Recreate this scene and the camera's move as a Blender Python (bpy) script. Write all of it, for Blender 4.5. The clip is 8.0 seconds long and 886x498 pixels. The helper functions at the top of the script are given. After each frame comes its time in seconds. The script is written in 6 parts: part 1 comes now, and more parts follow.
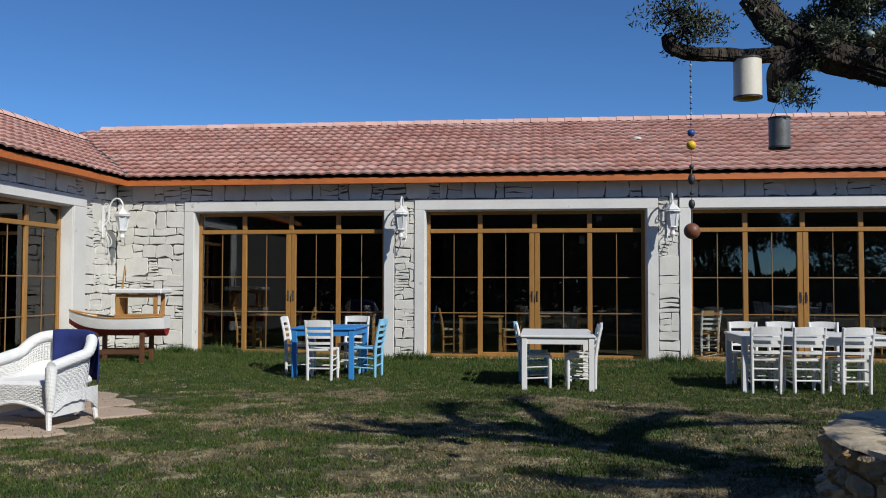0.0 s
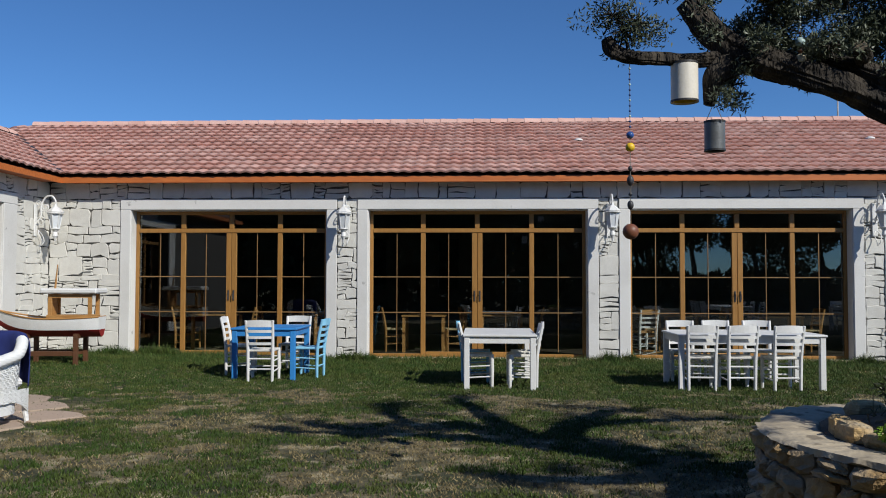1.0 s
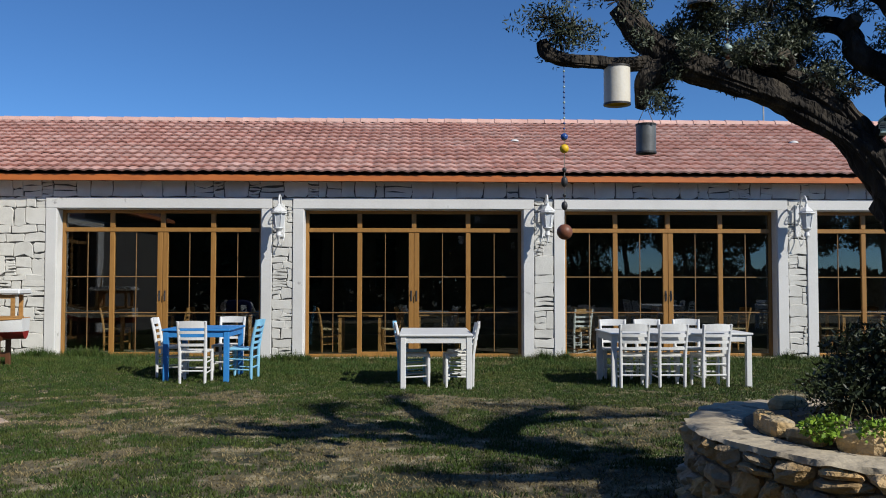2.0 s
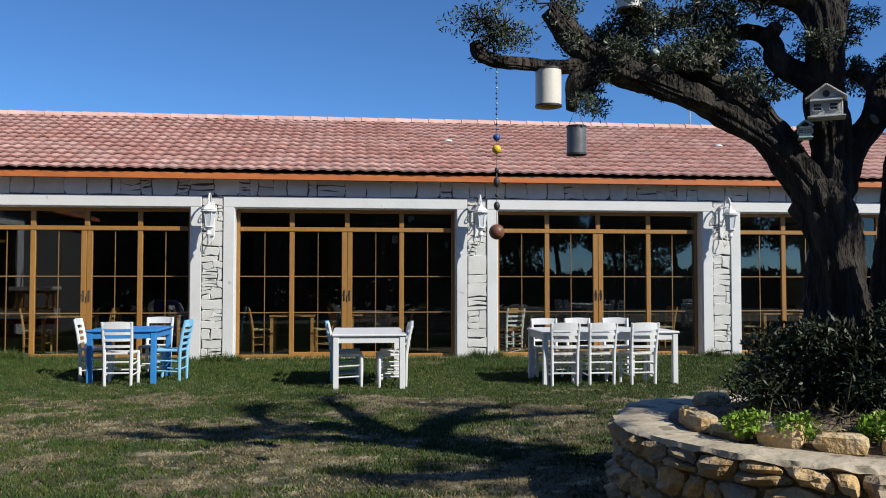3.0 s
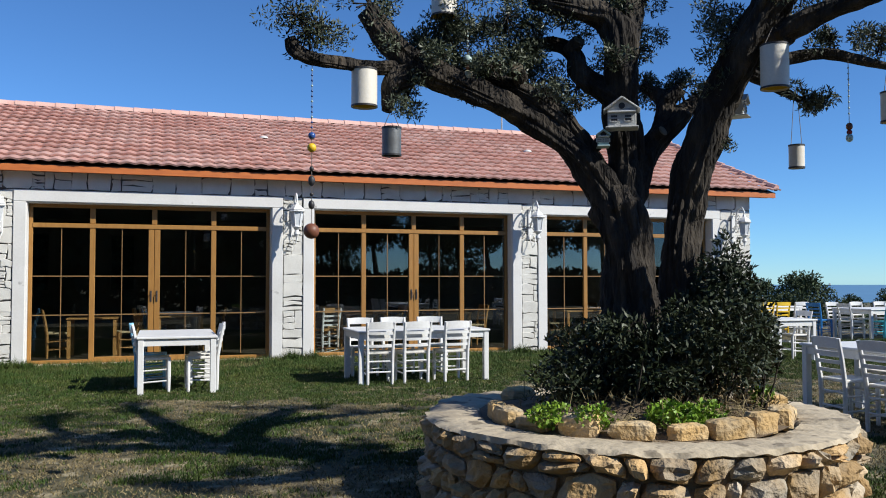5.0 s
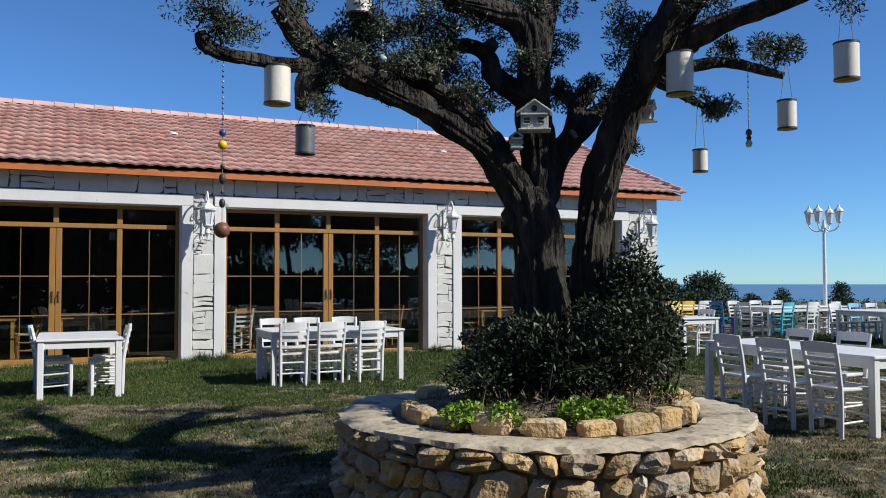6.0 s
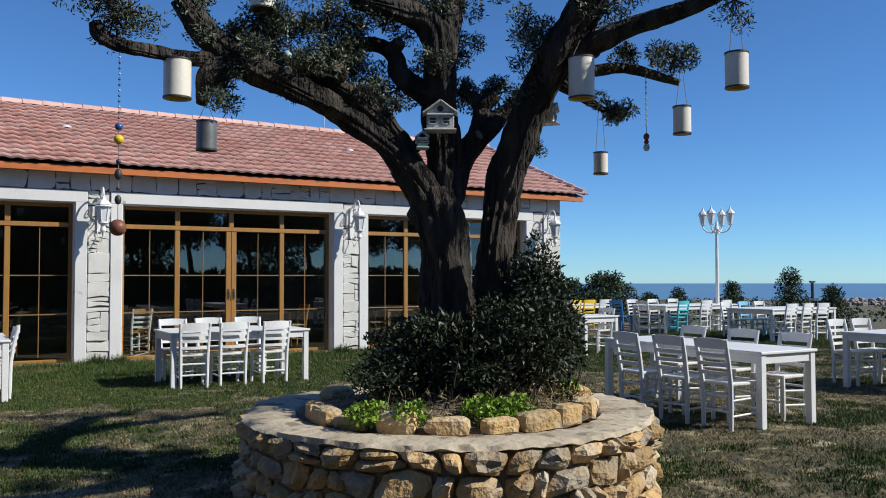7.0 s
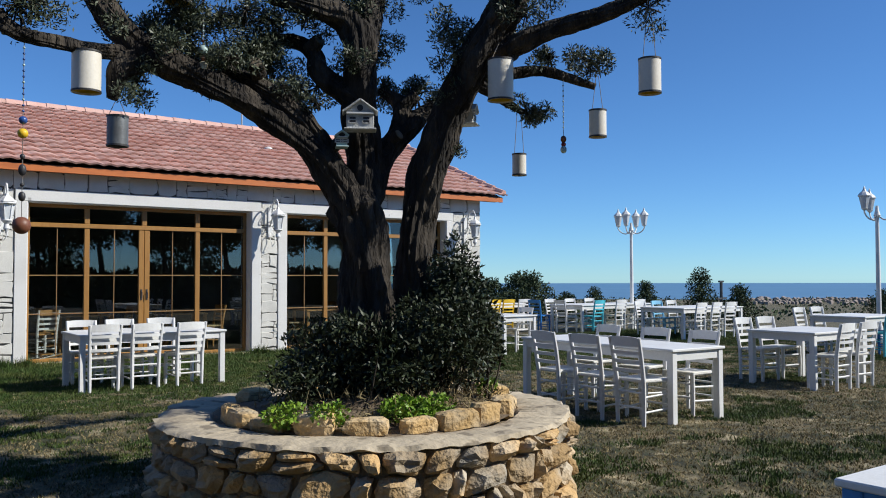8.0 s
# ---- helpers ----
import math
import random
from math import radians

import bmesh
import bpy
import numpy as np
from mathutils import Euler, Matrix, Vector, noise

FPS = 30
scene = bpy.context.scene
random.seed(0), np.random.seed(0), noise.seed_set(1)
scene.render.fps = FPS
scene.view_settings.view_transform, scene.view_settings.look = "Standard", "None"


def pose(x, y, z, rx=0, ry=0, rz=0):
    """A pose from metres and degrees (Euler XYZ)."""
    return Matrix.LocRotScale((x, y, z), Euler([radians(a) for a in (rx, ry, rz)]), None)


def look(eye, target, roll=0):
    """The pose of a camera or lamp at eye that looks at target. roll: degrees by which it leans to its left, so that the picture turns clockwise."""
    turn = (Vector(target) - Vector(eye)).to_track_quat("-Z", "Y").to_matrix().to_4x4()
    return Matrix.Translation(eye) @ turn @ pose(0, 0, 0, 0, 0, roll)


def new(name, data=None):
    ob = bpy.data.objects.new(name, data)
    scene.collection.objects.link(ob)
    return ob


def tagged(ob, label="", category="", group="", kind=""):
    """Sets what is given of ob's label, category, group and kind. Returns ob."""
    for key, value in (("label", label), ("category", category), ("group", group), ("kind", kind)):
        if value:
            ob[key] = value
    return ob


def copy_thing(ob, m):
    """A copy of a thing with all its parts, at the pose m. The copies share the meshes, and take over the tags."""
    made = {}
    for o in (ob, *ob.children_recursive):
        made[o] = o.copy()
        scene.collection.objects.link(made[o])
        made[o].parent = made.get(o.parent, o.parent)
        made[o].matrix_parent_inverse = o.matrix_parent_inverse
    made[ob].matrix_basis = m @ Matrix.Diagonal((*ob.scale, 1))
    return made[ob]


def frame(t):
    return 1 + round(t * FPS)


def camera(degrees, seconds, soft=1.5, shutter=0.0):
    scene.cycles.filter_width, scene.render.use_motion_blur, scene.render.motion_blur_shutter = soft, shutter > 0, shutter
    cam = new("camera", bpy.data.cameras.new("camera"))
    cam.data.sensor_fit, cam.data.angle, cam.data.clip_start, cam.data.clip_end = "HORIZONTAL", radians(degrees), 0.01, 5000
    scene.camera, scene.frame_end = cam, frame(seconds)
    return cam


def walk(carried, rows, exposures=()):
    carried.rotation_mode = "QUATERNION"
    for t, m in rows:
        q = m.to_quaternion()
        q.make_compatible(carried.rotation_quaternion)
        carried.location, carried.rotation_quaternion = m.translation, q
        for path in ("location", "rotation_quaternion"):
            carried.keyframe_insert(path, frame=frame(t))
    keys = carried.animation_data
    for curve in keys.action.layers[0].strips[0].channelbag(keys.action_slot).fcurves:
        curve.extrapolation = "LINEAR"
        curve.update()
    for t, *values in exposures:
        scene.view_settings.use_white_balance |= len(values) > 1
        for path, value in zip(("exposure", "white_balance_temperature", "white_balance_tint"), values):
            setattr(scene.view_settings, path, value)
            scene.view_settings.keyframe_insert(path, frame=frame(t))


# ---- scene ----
# ---------------------------------------------------------------- camera and walk
cam = camera(55.8, 8.0, soft=1.0, shutter=0.0)
ARM, EYE = 0.09, 1.48
PATH = [
    (0.0, 6.56, 2.22, 0.11), (0.5, 4.96, 2.21, 0.11), (1.0, 2.68, 2.20, 0.11), (1.5, 0.63, 2.20, 0.08),
    (3.0, -6.15, 2.17, 0.02), (3.5, -8.29, 2.16, 0.02), (4.0, -11.91, 2.15, 0.01), (4.5, -15.57, 2.14, -0.02),
    (6.0, -24.36, 2.12, -0.12), (6.5, -27.84, 2.10, -0.07), (7.0, -30.72, 2.06, -0.13), (7.5, -33.07, 2.05, -0.09),
    (8.0, -36.14, 2.04, -0.15),
]
walk(cam, [(t, pose(-ARM * math.sin(radians(yaw)), ARM * math.cos(radians(yaw)), EYE, 90 + pitch, -roll, yaw))
           for t, yaw, pitch, roll in PATH],
     [(0.0, -0.18, 6500, 6), (1.5, -0.16, 6500, 6), (3.0, 0.14, 6500, 6), (4.5, 0.30, 6500, 6), (6.5, 0.12, 6500, 6), (8.0, 0.15, 6500, 6)])

# ---------------------------------------------------------------- world, sun, exposure
SUN_WAY = Vector((-0.95, 0.90, -1.0)).normalized()
world = bpy.data.worlds.new("sky")
scene.world = world
world.use_nodes = True
wn = world.node_tree.nodes
sky = wn.new("ShaderNodeTexSky")
sky.sky_type = "NISHITA"
sky.sun_disc = False
sky.sun_elevation = math.asin(-SUN_WAY.z)
sky.sun_rotation = math.atan2(-SUN_WAY.x, -SUN_WAY.y)
sky.altitude = 100
sky.air_density = 0.75
sky.dust_density = 0.0
sky.ozone_density = 3.0
tint = wn.new("ShaderNodeMix")
tint.data_type, tint.blend_type = "RGBA", "MULTIPLY"
tint.inputs["Factor"].default_value = 1.0
tint.inputs["B"].default_value = (0.59, 0.91, 1.27, 1)
world.node_tree.links.new(sky.outputs["Color"], tint.inputs["A"])
wn["Background"].inputs["Strength"].default_value = 0.097
world.node_tree.links.new(tint.outputs["Result"], wn["Background"].inputs["Color"])
sun = new("sun", bpy.data.lights.new("sun", "SUN"))
sun.data.energy = 5.0
sun.data.angle = radians(0.5)
sun.data.color = (1.0, 0.95, 0.88)
sun.matrix_world = look(-SUN_WAY * 50, (0, 0, 0))


# ---------------------------------------------------------------- materials
def material(name, colour, rough=0.7, second=None, scale=6.0, fine=60.0, amount=0.35, bump=0.15, vary=0.12,
             metal=0.0, island=False, stretch=(1, 1, 1), clear=0.0, relief=0.02):
    """Colour broken up by two scales of noise, with fine relief and a difference from piece to piece."""
    m = bpy.data.materials.new(name)
    m.use_nodes = True
    n, l = m.node_tree.nodes, m.node_tree.links
    b = n["Principled BSDF"]
    b.inputs["Roughness"].default_value = rough
    b.inputs["Metallic"].default_value = metal
    b.inputs["Coat Weight"].default_value = clear
    co = n.new("ShaderNodeTexCoord")
    mp = n.new("ShaderNodeMapping")
    mp.inputs["Scale"].default_value = stretch
    l.new(co.outputs["Object"], mp.inputs["Vector"])
    shift = n.new("ShaderNodeMath")
    shift.operation = "MULTIPLY"
    shift.inputs[1].default_value = 37.0
    l.new(n.new("ShaderNodeObjectInfo").outputs["Random"], shift.inputs[0])
    l.new(shift.outputs["Value"], mp.inputs["Location"])
    n1, n2 = n.new("ShaderNodeTexNoise"), n.new("ShaderNodeTexNoise")
    n1.inputs["Scale"].default_value, n2.inputs["Scale"].default_value = scale, fine
    n1.inputs["Detail"].default_value, n2.inputs["Detail"].default_value = 5, 3
    for t in (n1, n2):
        l.new(mp.outputs["Vector"], t.inputs["Vector"])
    second = second or tuple(c * 0.6 for c in colour)
    mix = n.new("ShaderNodeMix")
    mix.data_type = "RGBA"
    mix.inputs["A"].default_value, mix.inputs["B"].default_value = (*colour, 1), (*second, 1)
    ramp = n.new("ShaderNodeMapRange")
    ramp.inputs["From Min"].default_value, ramp.inputs["From Max"].default_value = 0.42, 0.68
    ramp.inputs["To Max"].default_value = min(1.0, amount * 2)
    l.new(n1.outputs["Fac"], ramp.inputs["Value"])
    l.new(ramp.outputs["Result"], mix.inputs["Factor"])
    hsv = n.new("ShaderNodeHueSaturation")
    l.new(mix.outputs["Result"], hsv.inputs["Color"])
    if island:
        rnd = n.new("ShaderNodeNewGeometry").outputs["Random Per Island"]
    else:
        rnd = n.new("ShaderNodeObjectInfo").outputs["Random"]
    mr = n.new("ShaderNodeMapRange")
    mr.inputs["To Min"].default_value, mr.inputs["To Max"].default_value = 1 - vary, 1 + vary
    l.new(rnd, mr.inputs["Value"])
    ad = n.new("ShaderNodeMath")
    ad.operation = "MULTIPLY"
    mf = n.new("ShaderNodeMapRange")
    mf.inputs["To Min"].default_value, mf.inputs["To Max"].default_value = 1 - amount * 0.5, 1 + amount * 0.5
    l.new(n2.outputs["Fac"], mf.inputs["Value"])
    l.new(mr.outputs["Result"], ad.inputs[0])
    l.new(mf.outputs["Result"], ad.inputs[1])
    l.new(ad.outputs["Value"], hsv.inputs["Value"])
    l.new(hsv.outputs["Color"], b.inputs["Base Color"])
    if bump:
        bp = n.new("ShaderNodeBump")
        bp.inputs["Strength"].default_value = bump
        bp.inputs["Distance"].default_value = relief
        l.new(n2.outputs["Fac"], bp.inputs["Height"])
        l.new(bp.outputs["Normal"], b.inputs["Normal"])
    return m


def leaf_material(name, colour, second, rough=0.5):
    m = material(name, colour, rough, second, 3.0, 30.0, 0.4, 0.0, 0.45, island=True)
    b = m.node_tree.nodes["Principled BSDF"]
    b.inputs["Specular IOR Level"].default_value = 0.35
    return m


def glass_material(name):
    m = bpy.data.materials.new(name)
    m.use_nodes = True
    n, l = m.node_tree.nodes, m.node_tree.links
    n.remove(n["Principled BSDF"])
    clear, gloss, mix, fres = (n.new("ShaderNodeBsdfTransparent"), n.new("ShaderNodeBsdfGlossy"),
                               n.new("ShaderNodeMixShader"), n.new("ShaderNodeFresnel"))
    clear.inputs["Color"].default_value = (0.72, 0.77, 0.78, 1)
    gloss.inputs["Roughness"].default_value = 0.01
    fres.inputs["IOR"].default_value = 1.85
    l.new(fres.outputs["Fac"], mix.inputs["Fac"])
    l.new(clear.outputs["BSDF"], mix.inputs[1])
    l.new(gloss.outputs["BSDF"], mix.inputs[2])
    l.new(mix.outputs["Shader"], n["Material Output"].inputs["Surface"])
    return m


def ground_material(name):
    m = bpy.data.materials.new(name)
    m.use_nodes = True
    n, l = m.node_tree.nodes, m.node_tree.links
    b = n["Principled BSDF"]
    b.inputs["Roughness"].default_value = 0.95
    co = n.new("ShaderNodeTexCoord")

    def noise_at(scale, detail=6):
        t = n.new("ShaderNodeTexNoise")
        t.inputs["Scale"].default_value, t.inputs["Detail"].default_value = scale, detail
        l.new(co.outputs["Object"], t.inputs["Vector"])
        return t.outputs["Fac"]

    def blend(fac, lo, hi, a, c):
        r = n.new("ShaderNodeMapRange")
        r.inputs["From Min"].default_value, r.inputs["From Max"].default_value = lo, hi
        l.new(fac, r.inputs["Value"])
        x = n.new("ShaderNodeMix")
        x.data_type = "RGBA"
        l.new(r.outputs["Result"], x.inputs["Factor"])
        for key, v in (("A", a), ("B", c)):
            if isinstance(v, tuple):
                x.inputs[key].default_value = (*v, 1)
            else:
                l.new(v, x.inputs[key])
        return x.outputs["Result"]

    soil = blend(noise_at(2.0), 0.4, 0.65, (0.145, 0.113, 0.057), (0.245, 0.197, 0.114))
    soil = blend(noise_at(45.0), 0.35, 0.75, soil, (0.085, 0.068, 0.034))
    turf = blend(noise_at(30.0), 0.35, 0.7, (0.022, 0.031, 0.009), (0.055, 0.056, 0.021))
    top = blend(noise_at(0.9), 0.40, 0.60, turf, soil)
    top = blend(noise_at(6.0, 5), 0.47, 0.62, top, (0.020, 0.022, 0.009))
    top = blend(noise_at(3.0, 8), 0.55, 0.66, top, (0.34, 0.285, 0.175))
    l.new(top, b.inputs["Base Color"])
    bp = n.new("ShaderNodeBump")
    bp.inputs["Strength"].default_value, bp.inputs["Distance"].default_value = 0.7, 0.04
    l.new(noise_at(28.0), bp.inputs["Height"])
    l.new(bp.outputs["Normal"], b.inputs["Normal"])
    return m


GROUND = ground_material("lawn_soil")
GRASS = leaf_material("grass_blade", (0.033, 0.066, 0.008), (0.085, 0.098, 0.020), 0.7)
STRAW = leaf_material("straw", (0.24, 0.19, 0.095), (0.13, 0.105, 0.05), 0.8)
STONE_WHITE = material("whitewashed_stone", (0.63, 0.615, 0.57), 0.85, (0.51, 0.49, 0.45), 5, 70, 0.25, 0.35, 0.07)
MORTAR = material("dark_joint", (0.105, 0.10, 0.094), 0.95, (0.05, 0.05, 0.05), 8, 80, 0.4, 0.3)
CEMENT = material("rough_cement", (0.47, 0.395, 0.285), 0.95, (0.34, 0.28, 0.20), 2.5, 22, 0.45, 0.6, 0.03)
RENDER = material("white_surround_paint", (0.66, 0.65, 0.63), 0.75, (0.50, 0.485, 0.455), 1.6, 40, 0.18, 0.12, 0.03)


def add_scuffs(m, colour, scale, limit):
    """Sparse dark scuffs with soft edges over a painted surface."""
    n, l = m.node_tree.nodes, m.node_tree.links
    b = n["Principled BSDF"]
    paint = b.inputs["Base Color"].links[0].from_socket
    spots = n.new("ShaderNodeTexNoise")
    spots.inputs["Scale"].default_value, spots.inputs["Detail"].default_value = scale, 3
    l.new(n.new("ShaderNodeTexCoord").outputs["Object"], spots.inputs["Vector"])
    cut = n.new("ShaderNodeMapRange")
    cut.inputs["From Min"].default_value, cut.inputs["From Max"].default_value = limit, limit + 0.05
    cut.inputs["To Max"].default_value = 0.7
    l.new(spots.outputs["Fac"], cut.inputs["Value"])
    mix = n.new("ShaderNodeMix")
    mix.data_type = "RGBA"
    mix.inputs["B"].default_value = (*colour, 1)
    l.new(cut.outputs["Result"], mix.inputs["Factor"])
    l.new(paint, mix.inputs["A"])
    l.new(mix.outputs["Result"], b.inputs["Base Color"])


add_scuffs(RENDER, (0.24, 0.23, 0.22), 4.5, 0.70)
add_scuffs(CEMENT, (0.13, 0.105, 0.075), 7.0, 0.60)
# Both colours are darkened to stand in for the shade inside the room.
DIM_PLASTER = material("shade_dimmed_plaster", (0.12, 0.10, 0.08), 0.9, (0.09, 0.075, 0.06), 2, 30, 0.2, 0.1)
DIM_FLOOR = material("shade_dimmed_floor", (0.07, 0.055, 0.04), 0.5, (0.05, 0.04, 0.03), 3, 20, 0.3, 0.05)
OAK = material("honey_oak_frame", (0.33, 0.165, 0.042), 0.45, (0.25, 0.115, 0.026), 4, 40, 0.3, 0.08, 0.06, stretch=(6, 6, 1))
OAK_THIN = material("thin_glazing_bar", (0.26, 0.15, 0.06), 0.45, (0.18, 0.10, 0.035), 6, 40, 0.3, 0.0)
FASCIA = material("orange_stained_board", (0.52, 0.15, 0.034), 0.55, (0.38, 0.10, 0.022), 3, 40, 0.35, 0.1, stretch=(1, 6, 6))
TILE = material("clay_roof_tile", (0.445, 0.235, 0.190), 0.75, (0.56, 0.375, 0.325), 1.1, 45, 0.35, 0.25, 0.16)
TILE_REST = material("clay_roof_tile_field", (0.445, 0.235, 0.190), 0.75, (0.56, 0.375, 0.325), 1.1, 45, 0.35, 0.25, 0.16, island=True)
RIDGE = material("pale_ridge_tile", (0.62, 0.40, 0.34), 0.85, (0.52, 0.27, 0.21), 2, 40, 0.3, 0.2, 0.1)
DARK = material("dark_metal", (0.03, 0.03, 0.035), 0.5, (0.05, 0.045, 0.04), 8, 60, 0.3, 0.1)
GLASS = glass_material("window_glass")
WHITE_PAINT = material("white_furniture_paint", (0.71, 0.71, 0.70), 0.5, (0.60, 0.59, 0.56), 5, 50, 0.2, 0.08, 0.04)
BLUE_PAINT = material("bright_blue_paint", (0.036, 0.23, 0.58), 0.5, (0.025, 0.15, 0.40), 5, 50, 0.25, 0.08, 0.05)
SKY_PAINT = material("pale_blue_paint", (0.25, 0.55, 0.76), 0.5, (0.16, 0.41, 0.62), 5, 50, 0.25, 0.08, 0.05)
TURQ_PAINT = material("turquoise_paint", (0.07, 0.48, 0.58), 0.5, (0.05, 0.36, 0.46), 5, 50, 0.25, 0.08, 0.05)
DEEP_PAINT = material("deep_blue_paint", (0.02, 0.20, 0.55), 0.5, (0.02, 0.14, 0.42), 5, 50, 0.25, 0.08, 0.05)
YELLOW_PAINT = material("yellow_paint", (0.75, 0.48, 0.02), 0.5, (0.62, 0.38, 0.02), 5, 50, 0.25, 0.08, 0.05)
RUSH = material("woven_rush", (0.50, 0.40, 0.24), 0.85, (0.34, 0.25, 0.13), 12, 90, 0.4, 0.4, 0.05)
RUSH_WHITE = material("painted_rush", (0.74, 0.72, 0.68), 0.8, (0.58, 0.56, 0.50), 12, 90, 0.3, 0.4, 0.05)
WOOD = material("varnished_pine", (0.42, 0.22, 0.07), 0.5, (0.30, 0.14, 0.04), 5, 40, 0.35, 0.1, 0.1, stretch=(1, 1, 5))
BROWN = material("dark_brown_wood", (0.11, 0.045, 0.02), 0.55, (0.07, 0.03, 0.012), 5, 40, 0.35, 0.15, 0.1)
# Bark base is darker than real bark: shade on the trunks is coloured in.
BARK = material("shade_dark_olive_bark", (0.012, 0.009, 0.007), 0.95, (0.085, 0.068, 0.050), 3.2, 13, 0.36, 1.0, 0.0, stretch=(2.4, 2.4, 0.45), relief=0.07)
CUT = material("sawn_olive_wood", (0.19, 0.15, 0.105), 0.9, (0.10, 0.08, 0.055), 14, 60, 0.4, 0.3)
OLIVE = leaf_material("olive_leaf", (0.036, 0.048, 0.024), (0.15, 0.17, 0.115))
SHRUB = leaf_material("shrub_leaf", (0.020, 0.030, 0.012), (0.060, 0.074, 0.040))
HERB = leaf_material("fresh_herb_leaf", (0.13, 0.24, 0.02), (0.20, 0.30, 0.035))
PINE = leaf_material("distant_foliage", (0.035, 0.055, 0.022), (0.06, 0.08, 0.035), 0.8)
ROCK = material("ochre_fieldstone", (0.42, 0.275, 0.125), 0.92, (0.42, 0.385, 0.32), 2.2, 24, 0.5, 0.9, 0.34, relief=0.035)
OCHRE = material("yellow_ochre_stone", (0.52, 0.345, 0.15), 0.92, (0.43, 0.37, 0.27), 5, 26, 0.42, 0.9, 0.22, relief=0.03)
SANDY = material("sandy_mortar", (0.24, 0.185, 0.12), 0.97, (0.15, 0.115, 0.075), 6, 45, 0.45, 0.8)
EARTH = material("dry_earth", (0.13, 0.09, 0.055), 0.98, (0.22, 0.17, 0.11), 6, 50, 0.45, 0.8)
FLAG = material("pinkish_flagstone", (0.42, 0.315, 0.245), 0.9, (0.36, 0.285, 0.205), 3, 40, 0.35, 0.4, 0.15)
CAN = material("white_can_enamel", (0.74, 0.70, 0.62), 0.45, (0.60, 0.55, 0.46), 5, 60, 0.2, 0.06, 0.04)
CAN_IN = material("yellow_can_lining", (0.62, 0.42, 0.03), 0.5, (0.50, 0.32, 0.02), 5, 50, 0.2, 0.0)
TIN = material("dull_grey_tin", (0.16, 0.17, 0.18), 0.45, (0.09, 0.09, 0.09), 6, 60, 0.3, 0.1, metal=0.3)
CORD = material("thin_cord", (0.24, 0.22, 0.20), 0.9, None, 20, 80, 0.3, 0.0)
BEAD_BLUE = material("blue_bead", (0.03, 0.08, 0.28), 0.3, None, 8, 60, 0.2, 0.0)
BEAD_MINT = material("mint_bead", (0.42, 0.56, 0.55), 0.5, None, 8, 60, 0.2, 0.0)
BEAD_CREAM = material("cream_gourd", (0.62, 0.55, 0.38), 0.6, None, 8, 60, 0.3, 0.0)
GOURD = material("brown_gourd", (0.20, 0.075, 0.04), 0.5, (0.12, 0.04, 0.02), 6, 40, 0.35, 0.1)
RED_PAINT = material("dark_red_paint", (0.28, 0.02, 0.02), 0.5, None, 5, 40, 0.3, 0.0)
GREY_WOOD = material("weathered_grey_wood", (0.46, 0.45, 0.43), 0.85, (0.32, 0.31, 0.29), 6, 60, 0.35, 0.3)
PALE_WOOD = material("faded_white_wood", (0.52, 0.52, 0.50), 0.85, (0.30, 0.30, 0.29), 14, 70, 0.4, 0.3)
NAVY = material("navy_towel", (0.012, 0.022, 0.13), 0.95, (0.02, 0.035, 0.18), 8, 120, 0.3, 0.5)


def wicker_material(name):
    """White cane with the over and under of a close weave."""
    m = material(name, (0.80, 0.80, 0.79), 0.6, (0.66, 0.66, 0.64), 10, 160, 0.2, 0.0, 0.02)
    n, l = m.node_tree.nodes, m.node_tree.links
    co = n.new("ShaderNodeTexCoord")
    total = n.new("ShaderNodeMath")
    total.operation = "MULTIPLY"
    for k, way in enumerate(("X", "Z")):
        w = n.new("ShaderNodeTexWave")
        w.bands_direction = way
        w.inputs["Scale"].default_value = 26.0
        w.inputs["Distortion"].default_value = 0.6
        l.new(co.outputs["Object"], w.inputs["Vector"])
        l.new(w.outputs["Fac"], total.inputs[k])
    bp = n.new("ShaderNodeBump")
    bp.inputs["Strength"].default_value, bp.inputs["Distance"].default_value = 0.45, 0.008
    l.new(total.outputs["Value"], bp.inputs["Height"])
    l.new(bp.outputs["Normal"], n["Principled BSDF"].inputs["Normal"])
    return m


WICKER = wicker_material("white_wicker")
LAMP_GLASS = material("frosted_lamp_glass", (0.62, 0.64, 0.66), 0.25, (0.52, 0.54, 0.56), 6, 40, 0.2, 0.0)
SEA = material("sea_water", (0.085, 0.185, 0.305), 0.5, (0.105, 0.215, 0.335), 0.004, 0.05, 0.3, 0.0)
HOUSE_FAR = material("far_house_wall", (0.27, 0.225, 0.20), 0.9, (0.20, 0.155, 0.13), 0.05, 0.5, 0.3, 0.0, 0.22, island=True)


